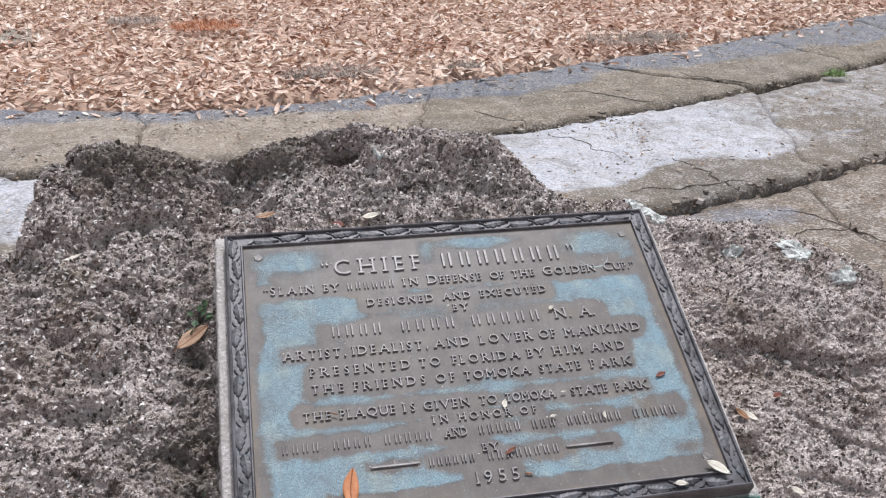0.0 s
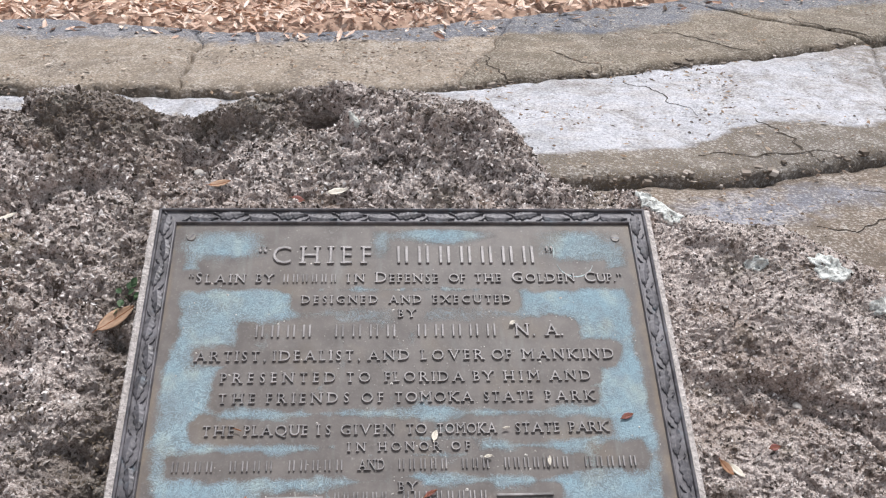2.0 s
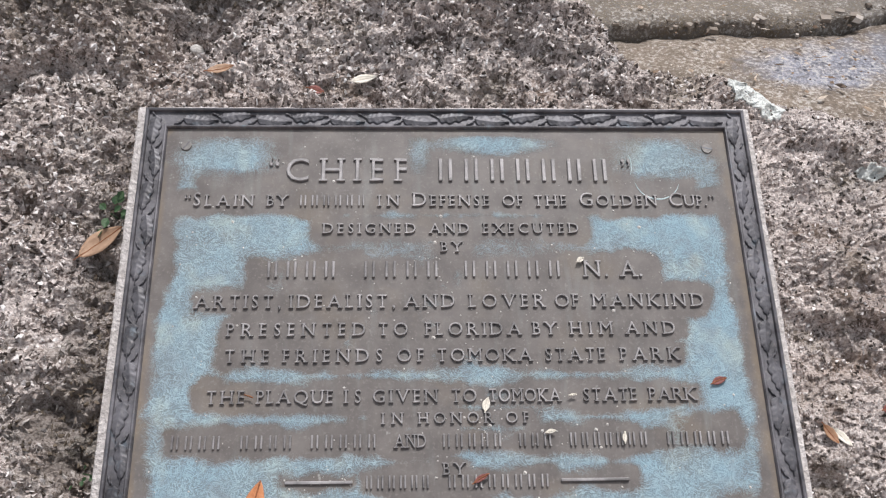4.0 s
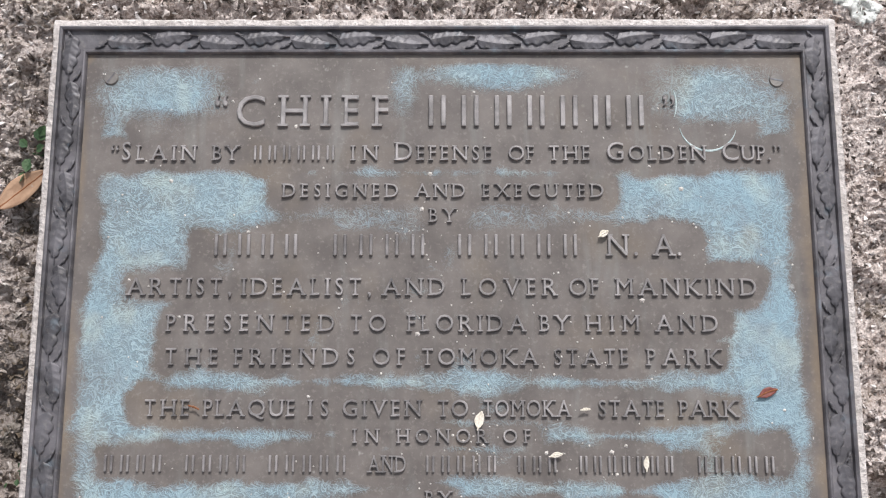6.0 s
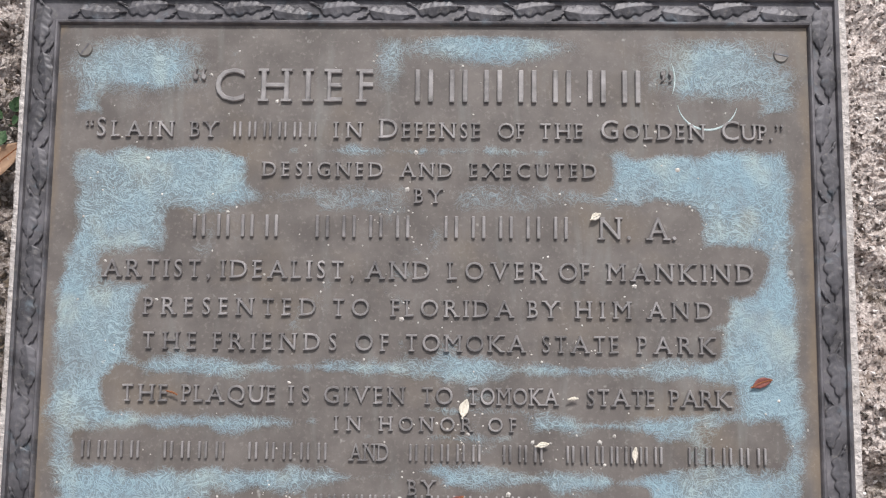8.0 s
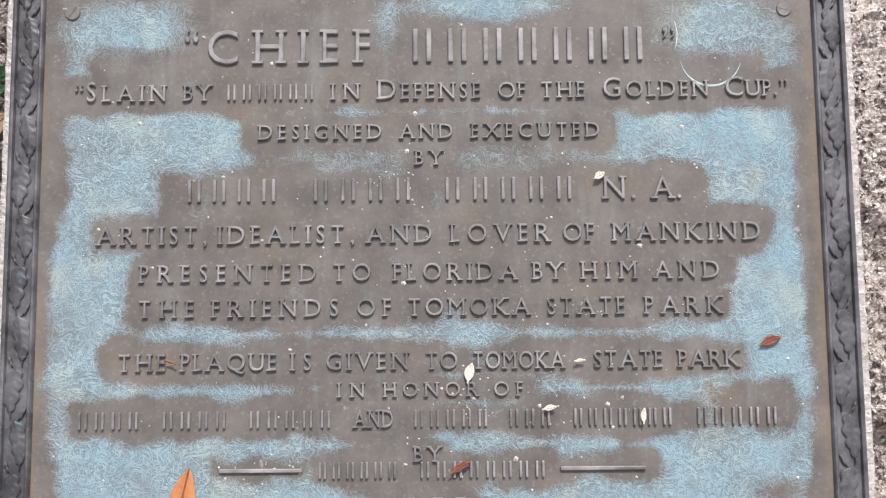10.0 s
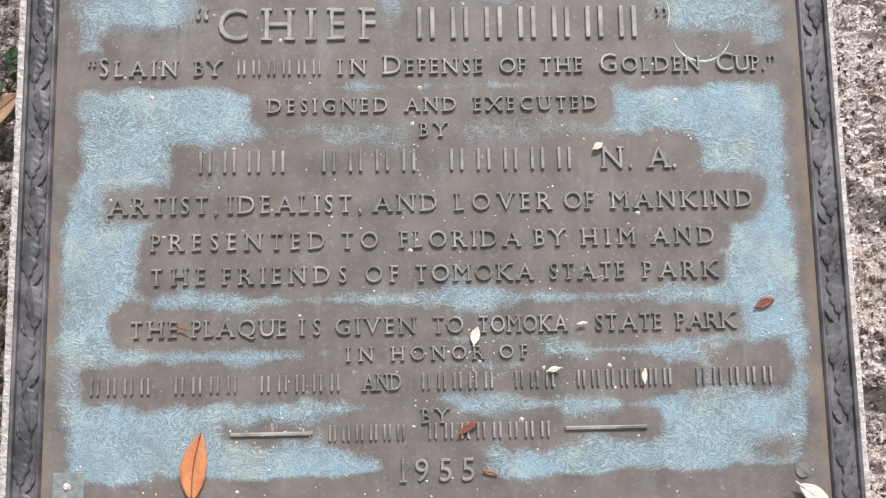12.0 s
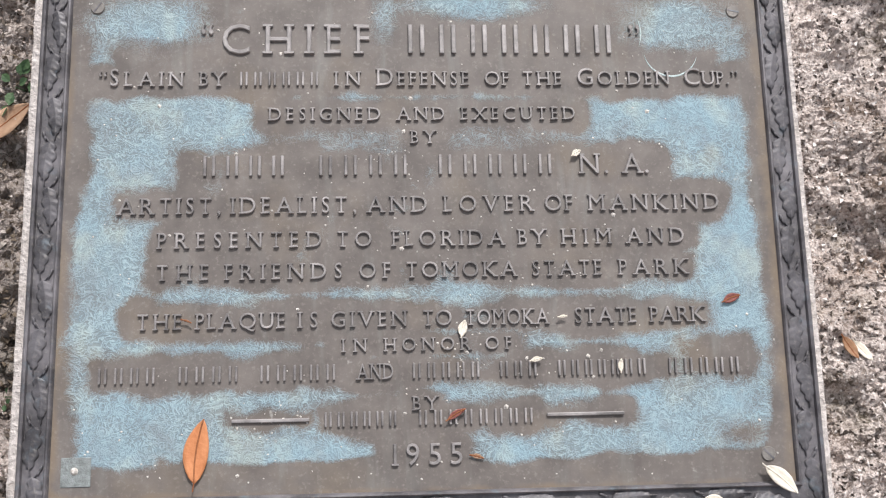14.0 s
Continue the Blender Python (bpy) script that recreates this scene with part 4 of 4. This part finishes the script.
def crack(start, end, width, seed, wander=0.2):
    """A dirt-filled crack that follows the tops of the slabs."""
    n = 40
    t = np.linspace(0, 1, n)
    way = np.array(end) - np.array(start)
    cross = np.array([-way[1], way[0]])
    off = wander * (fbm(t, 0 * t, 0.3, 4, seed) - fbm(t[:1], 0 * t[:1], 0.3, 4, seed) * (1 - t) - fbm(t[-1:], 0 * t[-1:], 0.3, 4, seed) * t)
    c = np.array(start) + t[:, None] * way + off[:, None] * cross
    half = width * (0.35 + 0.65 * np.abs(fbm(t, 0 * t + 3, 0.12, 2, seed + 1))) * np.sin(np.pi * np.clip(t, 0.03, 0.97)) ** 0.5
    side = cross / np.linalg.norm(cross)
    verts, faces = [], []
    for k in range(n):
        for d in (-1, 0, 1):
            x, y = c[k] + d * half[k] * side
            tops = [hit[0].z for hit in (tree.ray_cast(Vector((x, y, 1)), Vector((0, 0, -1))) for tree in slab_tops) if hit[0] is not None]
            verts.append((x, y, max(tops, default=0.0) + (0.0012 if d else 0.0002)))
    for k in range(n - 1):
        for j in (0, 1):
            a = 3 * k + j
            faces.append((a, a + 3, a + 4, a + 1))
    part("crack", mesh_from("crack", verts, faces, DIRT), pavement)


for i, (start, end, width) in enumerate((
        ((0.72, 2.17), (0.86, 1.84), 0.004), ((1.02, 1.82), (1.1, 1.53), 0.007),
        ((0.78, 1.56), (1.16, 1.58), 0.006), ((0.92, 2.62), (1.25, 2.42), 0.008),
        ((0.3, 2.36), (0.36, 2.1), 0.006), ((0.52, 2.4), (0.66, 2.22), 0.005), ((1.5, 2.85), (1.72, 2.62), 0.007),
        ((1.15, 1.4), (1.35, 1.1), 0.006), ((0.95, 1.2), (1.3, 1.28), 0.005))):
    crack(start, end, width, 120 + 3 * i)


def build_ground():
    """One sheet, fine near the paving and coarse out to the horizon."""
    fine_x, fine_y = np.linspace(-4, 6, 90), np.linspace(-3, 9, 100)
    far = np.array([14.0, 40.0, 150.0, 600.0, 2500.0])
    xs = np.concatenate([-4 - far[::-1], fine_x, 6 + far])
    ys = np.concatenate([-3 - far[::-1], fine_y, 9 + far])
    X, Y = np.meshgrid(xs, ys, indexing="ij")
    rise = sstep(0.0, 0.12, Y - np.interp(X, *LITTER_EDGE))
    Z = -0.07 + 0.092 * rise + 0.02 * fbm(X, Y, 0.7, 3, 77) * rise
    verts = np.stack([X.ravel(), Y.ravel(), Z.ravel()], 1)
    ob = new("ground", mesh_from("ground", verts, grid_faces(len(xs), len(ys)), SOIL, True))
    tagged(ob, "brown leaf mould and soil under fallen leaves", "ground", kind="structure")


build_ground()


def build_litter(count=34000):
    """Curled dead leaves, thick beyond the paving, a few strewn over it."""
    rng = np.random.default_rng(8)
    x, y = rng.uniform(-2.4, 4.8, count), 2.45 + 4.2 * rng.random(count) ** 1.25
    back = y - np.interp(x, *LITTER_EDGE)
    back = back + 0.05 * fbm(x, y, 0.3, 3, 78)
    keep = (back > 0.0) | ((back > -0.2) & (rng.random(count) < 0.10))
    x, y, back = x[keep], y[keep], back[keep]
    n = len(x)
    z = np.where(back > 0, 0.028 + 0.02 * fbm(x, y, 0.7, 3, 77) + 0.028 * rng.random(n), 0.048)
    length, width = rng.uniform(0.012, 0.034, n), rng.uniform(0.006, 0.0115, n)
    head, tip, roll = rng.uniform(0, 6.283, n), rng.normal(0, 0.4, n), rng.normal(0, 0.5, n)
    curl = rng.uniform(-0.35, 0.6, n)
    ax = np.stack([np.cos(head) * np.cos(tip), np.sin(head) * np.cos(tip), np.sin(tip)], 1)
    side = np.stack([-np.sin(head), np.cos(head), 0 * head], 1)
    up = np.cross(ax, side)
    side = side * np.cos(roll)[:, None] + up * np.sin(roll)[:, None]
    up = np.cross(ax, side)
    c = np.stack([x, y, z], 1)
    pts = []
    for u, v in ((-1, 0), (-0.4, 0.85), (0.35, 0.9), (1, 0), (0.35, -0.9), (-0.4, -0.85), (-0.4, 0), (0.35, 0)):
        lift = curl * length * (u * u * 0.35) + (0.35 * width * abs(v)) * np.sign(curl)
        pts.append(c + ax * (u * length)[:, None] + side * (v * width)[:, None] + up * lift[:, None])
    verts = np.stack(pts, 1).reshape(-1, 3)
    base = np.arange(n)[:, None] * 8
    faces = []
    for f in ((0, 6, 1), (0, 5, 6), (1, 6, 7, 2), (5, 4, 7, 6), (2, 7, 3), (7, 4, 3)):
        faces += (base + np.array(f)).tolist()
    ob = new("leaf_litter", mesh_from("leaf_litter", verts, faces, LITTER))
    tagged(ob, "thick carpet of dry tan and russet oak leaves", "leaf litter", kind="stuff")


build_litter()


def build_debris(count=16000):
    """Grit, twigs and leaf crumbs lying on the paving."""
    rng = np.random.default_rng(15)
    x, y = rng.uniform(-1.8, 3.2, count), rng.uniform(0.55, 4.2, count)
    keep = (y < np.interp(x, *LITTER_EDGE) + 0.05) & (rng.random(count) < 0.25 + 0.75 * (fbm(x, y, 0.35, 3, 91) > 0.05))
    x, y = x[keep], y[keep]
    n = len(x)
    far = y - np.interp(x, *LIGHT_EDGE)
    z = np.where(y > np.interp(x, *BROWN_EDGE), 0.046, np.where(far > 0, 0.018, np.where(y > np.interp(x, *NEAR_EDGE), 0.026, 0.006)))
    long = 0.003 + 0.012 * rng.random(n) ** 3
    thin = np.minimum(long, rng.uniform(0.0015, 0.006, n))
    head = rng.uniform(0, 6.283, n)
    ax, side = np.stack([np.cos(head), np.sin(head), rng.normal(0, 0.15, n)], 1), np.stack([-np.sin(head), np.cos(head), rng.normal(0, 0.25, n)], 1)
    c = np.stack([x, y, z], 1)
    pts = [c - ax * long[:, None], c + side * thin[:, None] - ax * (0.1 * long)[:, None], c + ax * long[:, None], c - side * thin[:, None],
           c + np.stack([0 * x, 0 * x, 0.7 * thin], 1)]
    verts = np.stack(pts, 1).reshape(-1, 3)
    base = np.arange(n)[:, None] * 5
    faces = []
    for f in ((0, 3, 4), (3, 2, 4), (2, 1, 4), (1, 0, 4)):
        faces += (base + np.array(f)).tolist()
    ob = new("debris", mesh_from("debris", verts, faces, DEBRIS))
    tagged(ob, "grit, twigs and leaf crumbs strewn over the paving", "debris", kind="stuff")


build_debris()


def build_rubble(count=650):
    """Crumbled concrete along the open joints."""
    rng = np.random.default_rng(19)
    x = rng.uniform(-1.4, 3.2, count)
    which = rng.random(count) < 0.6
    y = np.where(which, np.interp(x, *BROWN_EDGE), np.interp(x, *NEAR_EDGE)) + rng.normal(0, 0.018, count)
    z = np.where(which, 0.014, 0.006) + 0.01 * rng.random(count)
    size = 0.0028 + 0.010 * rng.random(count) ** 4
    cube = np.array([(-1, -1, -1), (1, -1, -1), (1, 1, -1), (-1, 1, -1), (-1, -1, 1), (1, -1, 1), (1, 1, 1), (-1, 1, 1)], float) * (1.1, 0.8, 0.5)
    pts = cube[None] * size[:, None, None] * rng.uniform(0.55, 1.2, (count, 8, 3))
    a = rng.uniform(0, 6.283, count)
    px = pts[..., 0] * np.cos(a)[:, None] - pts[..., 1] * np.sin(a)[:, None] + x[:, None]
    py = pts[..., 0] * np.sin(a)[:, None] + pts[..., 1] * np.cos(a)[:, None] + y[:, None]
    verts = np.stack([px, py, pts[..., 2] + z[:, None]], 2).reshape(-1, 3)
    base = np.arange(count)[:, None] * 8
    faces = []
    for f in ((4, 5, 6, 7), (0, 1, 5, 4), (1, 2, 6, 5), (2, 3, 7, 6), (3, 0, 4, 7)):
        faces += (base + np.array(f)).tolist()
    ob = new("rubble", mesh_from("rubble", verts, faces, RUBBLE))
    tagged(ob, "crumbs of broken concrete lying in the paving joints", "rubble", kind="stuff")


build_rubble()

# ---- small things ----
def ribbon_leaf(name, m, length, width, mat, label, curl=0.15, fold=0.18, group="", stalk=0.12):
    """A fallen leaf: blade with a folded, curled surface, and its midrib."""
    thing = holder(name, m, label, "leaf", group)
    n, verts, faces = 13, [], []
    cross = (-1, -0.6, 0, 0.6, 1)

    def at(t, s):
        w = width * (math.sin(math.pi * t ** 0.9) ** 0.8 if 0 < t < 1 else 0.0)
        zz = curl * length * (2 * t - 1) ** 2 + fold * abs(s) * w + 0.0004 * math.sin(23 * t + 5 * s)
        return ((t - 0.5) * length, s * w + 0.05 * length * math.sin(3 * t), zz + 0.0008)
    for i in range(n):
        for s in cross:
            verts.append(at(i / (n - 1), s))
    for i in range(n - 1):
        for j in range(4):
            a = i * 5 + j
            faces.append((a, a + 5, a + 6, a + 1))
    me = mesh_from("blade", verts, faces, mat, True)
    blade = part("blade", me, thing)
    solid = blade.modifiers.new("thick", "SOLIDIFY")
    solid.thickness = 0.0004
    rv, rf = [], []
    for i in range(n):
        x, y, z = at(i / (n - 1), 0)
        for dy, dz in ((-0.0006, 0.0001), (0, 0.0008), (0.0006, 0.0001)):
            rv.append((x, y + dy, z + dz))
    x, y, z = at(0, 0)
    for i in range(n - 1):
        for j in range(2):
            a = i * 3 + j
            rf.append((a, a + 3, a + 4, a + 1))
    k = len(rv)
    rv += [(x - stalk * length, y - 0.0005, z), (x - stalk * length, y, z + 0.0007), (x - stalk * length, y + 0.0005, z)]
    rf += [(k, 0, 1, k + 1), (k + 1, 1, 2, k + 2)]
    part("midrib", mesh_from("midrib", rv, rf, mat if mat is PALE else RIB, True), thing)
    return thing


def on_plaque(x, y, turn, z=-0.003):
    return PLAQUE @ pose(x, y, z, 0, 0, turn)


ribbon_leaf("fallen_leaf", on_plaque(-0.1725, 0.058, 82), 0.048, 0.0094, ORANGE, "orange-brown fallen oak leaf lying on the plaque", 0.03, 0.06)
ribbon_leaf("fallen_leaf", on_plaque(0.268, 0.0265, -42, 0.0005), 0.031, 0.0062, PALE, "pale cream fallen leaf on the plaque border", 0.06, 0.2)
ribbon_leaf("fallen_leaf", on_plaque(0.216, 0.0125, -8, 0.0), 0.017, 0.0035, PALE, "small pale leaf on the plaque border", 0.03)
ribbon_leaf("fallen_leaf", on_plaque(-0.291, 0.0125, -35, 0.0), 0.017, 0.0036, TAN, "small tan leaf on the plaque border corner", 0.03)
ribbon_leaf("fallen_leaf", on_plaque(0.242, 0.167, 20), 0.015, 0.0035, RED, "tiny dark red leaf on the plaque", 0.05)
ribbon_leaf("fallen_leaf", on_plaque(0.028, 0.147, 75), 0.013, 0.0035, PALE, "pale curled leaf scrap on the plaque lettering", 0.05)
ribbon_leaf("fallen_leaf", on_plaque(0.021, 0.081, 30, -0.001), 0.016, 0.0025, RED, "brown leaf sliver on the plaque lettering", 0.04)
ribbon_leaf("fallen_leaf", on_plaque(0.123, 0.287, 30, -0.001), 0.008, 0.0026, PALE, "pale leaf scrap on the plaque lettering", 0.05)
ribbon_leaf("fallen_leaf", on_plaque(0.150, 0.116, 85, -0.001), 0.010, 0.002, PALE, "pale leaf scrap on the plaque lettering", 0.05)
ribbon_leaf("fallen_leaf", on_plaque(0.084, 0.1215, 10, -0.001), 0.009, 0.002, PALE, "pale leaf scrap on the plaque lettering", 0.05)
ribbon_leaf("fallen_leaf", on_plaque(0.106, 0.1545, 5, -0.001), 0.007, 0.0012, PALE, "thin pale leaf scrap on the plaque lettering", 0.05)
ribbon_leaf("fallen_leaf", on_plaque(-0.184, 0.1555, -20, -0.001), 0.008, 0.0008, RUST, "thin brown leaf scrap on the plaque lettering", 0.05)
ribbon_leaf("fallen_leaf", on_plaque(0.036, 0.049, -15, -0.003), 0.010, 0.0018, TAN, "thin tan leaf scrap below the plaque lettering", 0.05)
for x, y, turn, l, w, mat, label in (
        (-0.356, 0.338, 38, 0.062, 0.0125, TAN, "tan fallen leaf caught beside the plinth"),
        (-0.522, 0.499, 5, 0.032, 0.006, PALE, "pale fallen leaf on the coquina boulder"),
        (-0.142, 0.513, -15, 0.022, 0.006, RED, "reddish leaf scrap behind the plaque"),
        (-0.09, 0.532, 15, 0.034, 0.006, PALE, "pale leaf scrap behind the plaque"),
        (-0.247, 0.54, 10, 0.036, 0.007, TAN, "tan leaf behind the plaque corner"),
        (0.429, -0.009, 40, 0.038, 0.007, RUST, "dull orange leaf on the coquina boulder"),
        (0.398, 0.016, -30, 0.024, 0.005, PALE, "pale leaf on the coquina boulder"),
        (0.366, 0.131, -60, 0.026, 0.006, RUST, "dull orange leaf scrap on the coquina boulder"),
        (0.378, 0.128, -50, 0.026, 0.005, PALE, "pale leaf scrap on the coquina boulder"),
        (0.43, 0.156, 10, 0.016, 0.005, RED, "reddish leaf scrap on the coquina boulder")):
    ribbon_leaf("fallen_leaf", on_rock(x, y, 0.004) @ pose(0, 0, 0, 0, 0, turn), 0.85 * l, 0.85 * w, mat, label, 0.12, 0.3)


def pebble(x, y, r, label):
    bm = bmesh.new()
    bmesh.ops.create_icosphere(bm, subdivisions=3, radius=r)
    for v in bm.verts:
        v.co = Vector((v.co.x * 1.3, v.co.y, v.co.z * 0.6)) * (1 + 0.16 * noise.noise(v.co * (1.3 / r) + Vector((x, y, 0)) * 50))
    ob = new("pebble", mesh_bm("pebble", bm, SPECK, True))
    ob.matrix_world = on_rock(x, y, r * 0.35)
    tagged(ob, label, "pebble", "loose pebbles")


pebble(-0.292, 0.613, 0.0065, "pale rounded pebble in a hollow of the boulder")
pebble(0.481, 0.22, 0.005, "white shell pebble on the boulder")


def lichen(x, y, r, seed):
    """A crust that follows the rock, with a ragged outline."""
    n, rings, verts, faces = 60, 14, [], []
    for k in range(rings + 1):
        for i in range(n):
            a = 2 * math.pi * i / n
            rad = r * k / rings * (1 + 0.7 * float(fbm(np.array([math.cos(a)]), np.array([math.sin(a)]), 0.45, 4, seed)[0]))
            verts.append((x + rad * math.cos(a) * 1.25, y + rad * math.sin(a), 0.0))
    v = np.array(verts)
    v[:, 2] = rock_height(v[:, 0], v[:, 1]) + np.where(np.arange(len(v)) >= n * rings, -0.003, 0.0026)
    for k in range(rings):
        for i in range(n):
            faces.append((k * n + i, (k + 1) * n + i, (k + 1) * n + (i + 1) % n, k * n + (i + 1) % n))
    v[:, 2] += 0.0016 * fbm(v[:, 0], v[:, 1], 0.006, 2, seed + 60)
    ob = new("lichen", mesh_from("lichen", v, faces, LICHEN, True))
    ob.matrix_world = PLAQUE
    tagged(ob, "pale grey-green lichen crust on the coquina", "lichen", "lichen patches")


lichen(0.566, 0.413, 0.021, 2)
lichen(0.345, 0.527, 0.02, 3)
lichen(0.368, 0.507, 0.016, 4)
lichen(0.474, 0.428, 0.009, 5)
lichen(0.624, 0.349, 0.014, 6)
lichen(-0.066, 0.64, 0.007, 7)


def build_specks(count=380):
    """Bits of grit and droppings on the plate."""
    rng = np.random.default_rng(12)
    verts, faces = [], []
    for _ in range(count):
        x, y = rng.uniform(-0.275, 0.275), 0.03 + 0.39 * rng.random() ** 1.2
        if rng.random() < 0.3:
            cx, cy, spread = ((0.03, 0.128, 0.014), (-0.03, 0.287, 0.010), (0.095, 0.19, 0.012), (0.0, 0.235, 0.03), (-0.12, 0.078, 0.012), (0.1, 0.115, 0.02))[int(rng.integers(6))]
            x, y = cx + rng.normal(0, spread), cy + rng.normal(0, spread * 0.6)
        r = rng.uniform(0.0004, 0.001) + 0.0009 * (rng.random() > 0.94)
        z, k = LOW + 0.0002, len(verts)
        turn = rng.uniform(0, 6)
        for i in range(5):
            a = turn + i * 1.2566
            q = r * rng.uniform(0.6, 1.3)
            verts.append((x + q * math.cos(a), y + q * math.sin(a), z))
        verts.append((x, y, z + 0.6 * r))
        faces += [(k + i, k + (i + 1) % 5, k + 5) for i in range(5)]
    ob = new("grit", mesh_from("grit", verts, faces, SPECK))
    ob.matrix_world = PLAQUE
    tagged(ob, "pale specks of grit scattered over the bronze", "grit", kind="stuff")


build_specks()


def strand_clump(name, m, radius, height, count, mat, label, category, seed, thin=0.0016):
    """A tuft of curling strands."""
    rng = np.random.default_rng(seed)
    verts, faces = [], []
    for _ in range(count):
        a, d = rng.uniform(0, 6.283), radius * math.sqrt(rng.random())
        p = np.array([d * math.cos(a) * 1.4, d * math.sin(a), 0.004])
        way = rng.normal(0, 1, 3)
        way[2] = abs(way[2]) + 0.4
        k = len(verts)
        for j in range(6):
            t = j / 5
            side = np.array([-way[1], way[0], 0.0])
            side = side / (np.linalg.norm(side) + 1e-6) * thin * (1 - 0.7 * t)
            verts += [tuple(p - side), tuple(p + side)]
            p = p + way / np.linalg.norm(way) * height / 4
            way = way + rng.normal(0, 0.8, 3) - np.array([0, 0, 0.45])
            p[2] = max(p[2], 0.002)
        faces += [(k + 2 * j, k + 2 * j + 1, k + 2 * j + 3, k + 2 * j + 2) for j in range(5)]
    ob = new(name, mesh_from(name, verts, faces, mat))
    ob.matrix_world = m
    tagged(ob, label, category)


for i, (x, y, r) in enumerate(((-0.05, 2.98, 0.06), (0.12, 3.02, 0.11), (1.5, 3.5, 0.15), (1.72, 3.55, 0.09), (-0.82, 4.36, 0.1), (0.62, 3.05, 0.05))):
    strand_clump("spanish_moss", pose(x, y, 0.045), r, 0.036, int(5200 * r), MOSS_GREY, "grey clump of fallen moss on the dry leaves", "moss", 20 + i)
strand_clump("pine_needles", pose(-0.46, 4.12, 0.05), 0.12, 0.04, 500, ORANGE, "heap of orange-brown needles on the dry leaves", "needles", 33)
strand_clump("grass_tuft", pose(2.14, 2.72, 0.03), 0.03, 0.035, 160, GRASS, "small green grass tuft in a paving joint", "grass", 40)


def sprig(m, count, size, label, seed):
    """A seedling: stalks with small oval leaves."""
    rng = random.Random(seed)
    thing = holder("seedling", m, label, "plant")
    for i in range(count):
        a, d, z = rng.uniform(0, 6.28), rng.uniform(0.004, 0.018), rng.uniform(0.006, 0.022)
        verts = []
        for t, w in ((0, 0), (0.3, 0.8), (0.65, 0.85), (1, 0), (0.65, -0.85), (0.3, -0.8), (0.5, 0)):
            verts.append((t * size, w * size * 0.4, 0.1 * size * abs(w)))
        faces = [(6, 0, 1), (6, 1, 2), (6, 2, 3), (6, 3, 4), (6, 4, 5), (6, 5, 0)]
        part("leaf", mesh_from("leaf", verts, faces, GREEN), thing,
             at=pose(d * math.cos(a), d * math.sin(a), z, rng.uniform(-25, 25), rng.uniform(-30, 10), math.degrees(a)))
    bm = box_bm((-0.0005, -0.0005, -0.006), (0.0005, 0.0005, 0.018))
    part("stalk", mesh_bm("stalk", bm, GREEN), thing)


sprig(on_rock(-0.347, 0.372), 13, 0.011, "small green seedling between plinth and rock", 3)
sprig(on_rock(-0.340, 0.105), 7, 0.006, "small green seedling between plinth and rock", 5)

# a grey flagstone half buried in the leaves
bm = box_bm((-0.35, -0.2, -0.05), (0.35, 0.2, 0.03), 0.012)
flag = new("flagstone", mesh_bm("flagstone", bm, FAR_STONE))
flag.matrix_world = pose(-1.62, 4.05, 0.008, 0, 0, 12)
tagged(flag, "grey flagstone half buried in dry leaves", "flagstone")
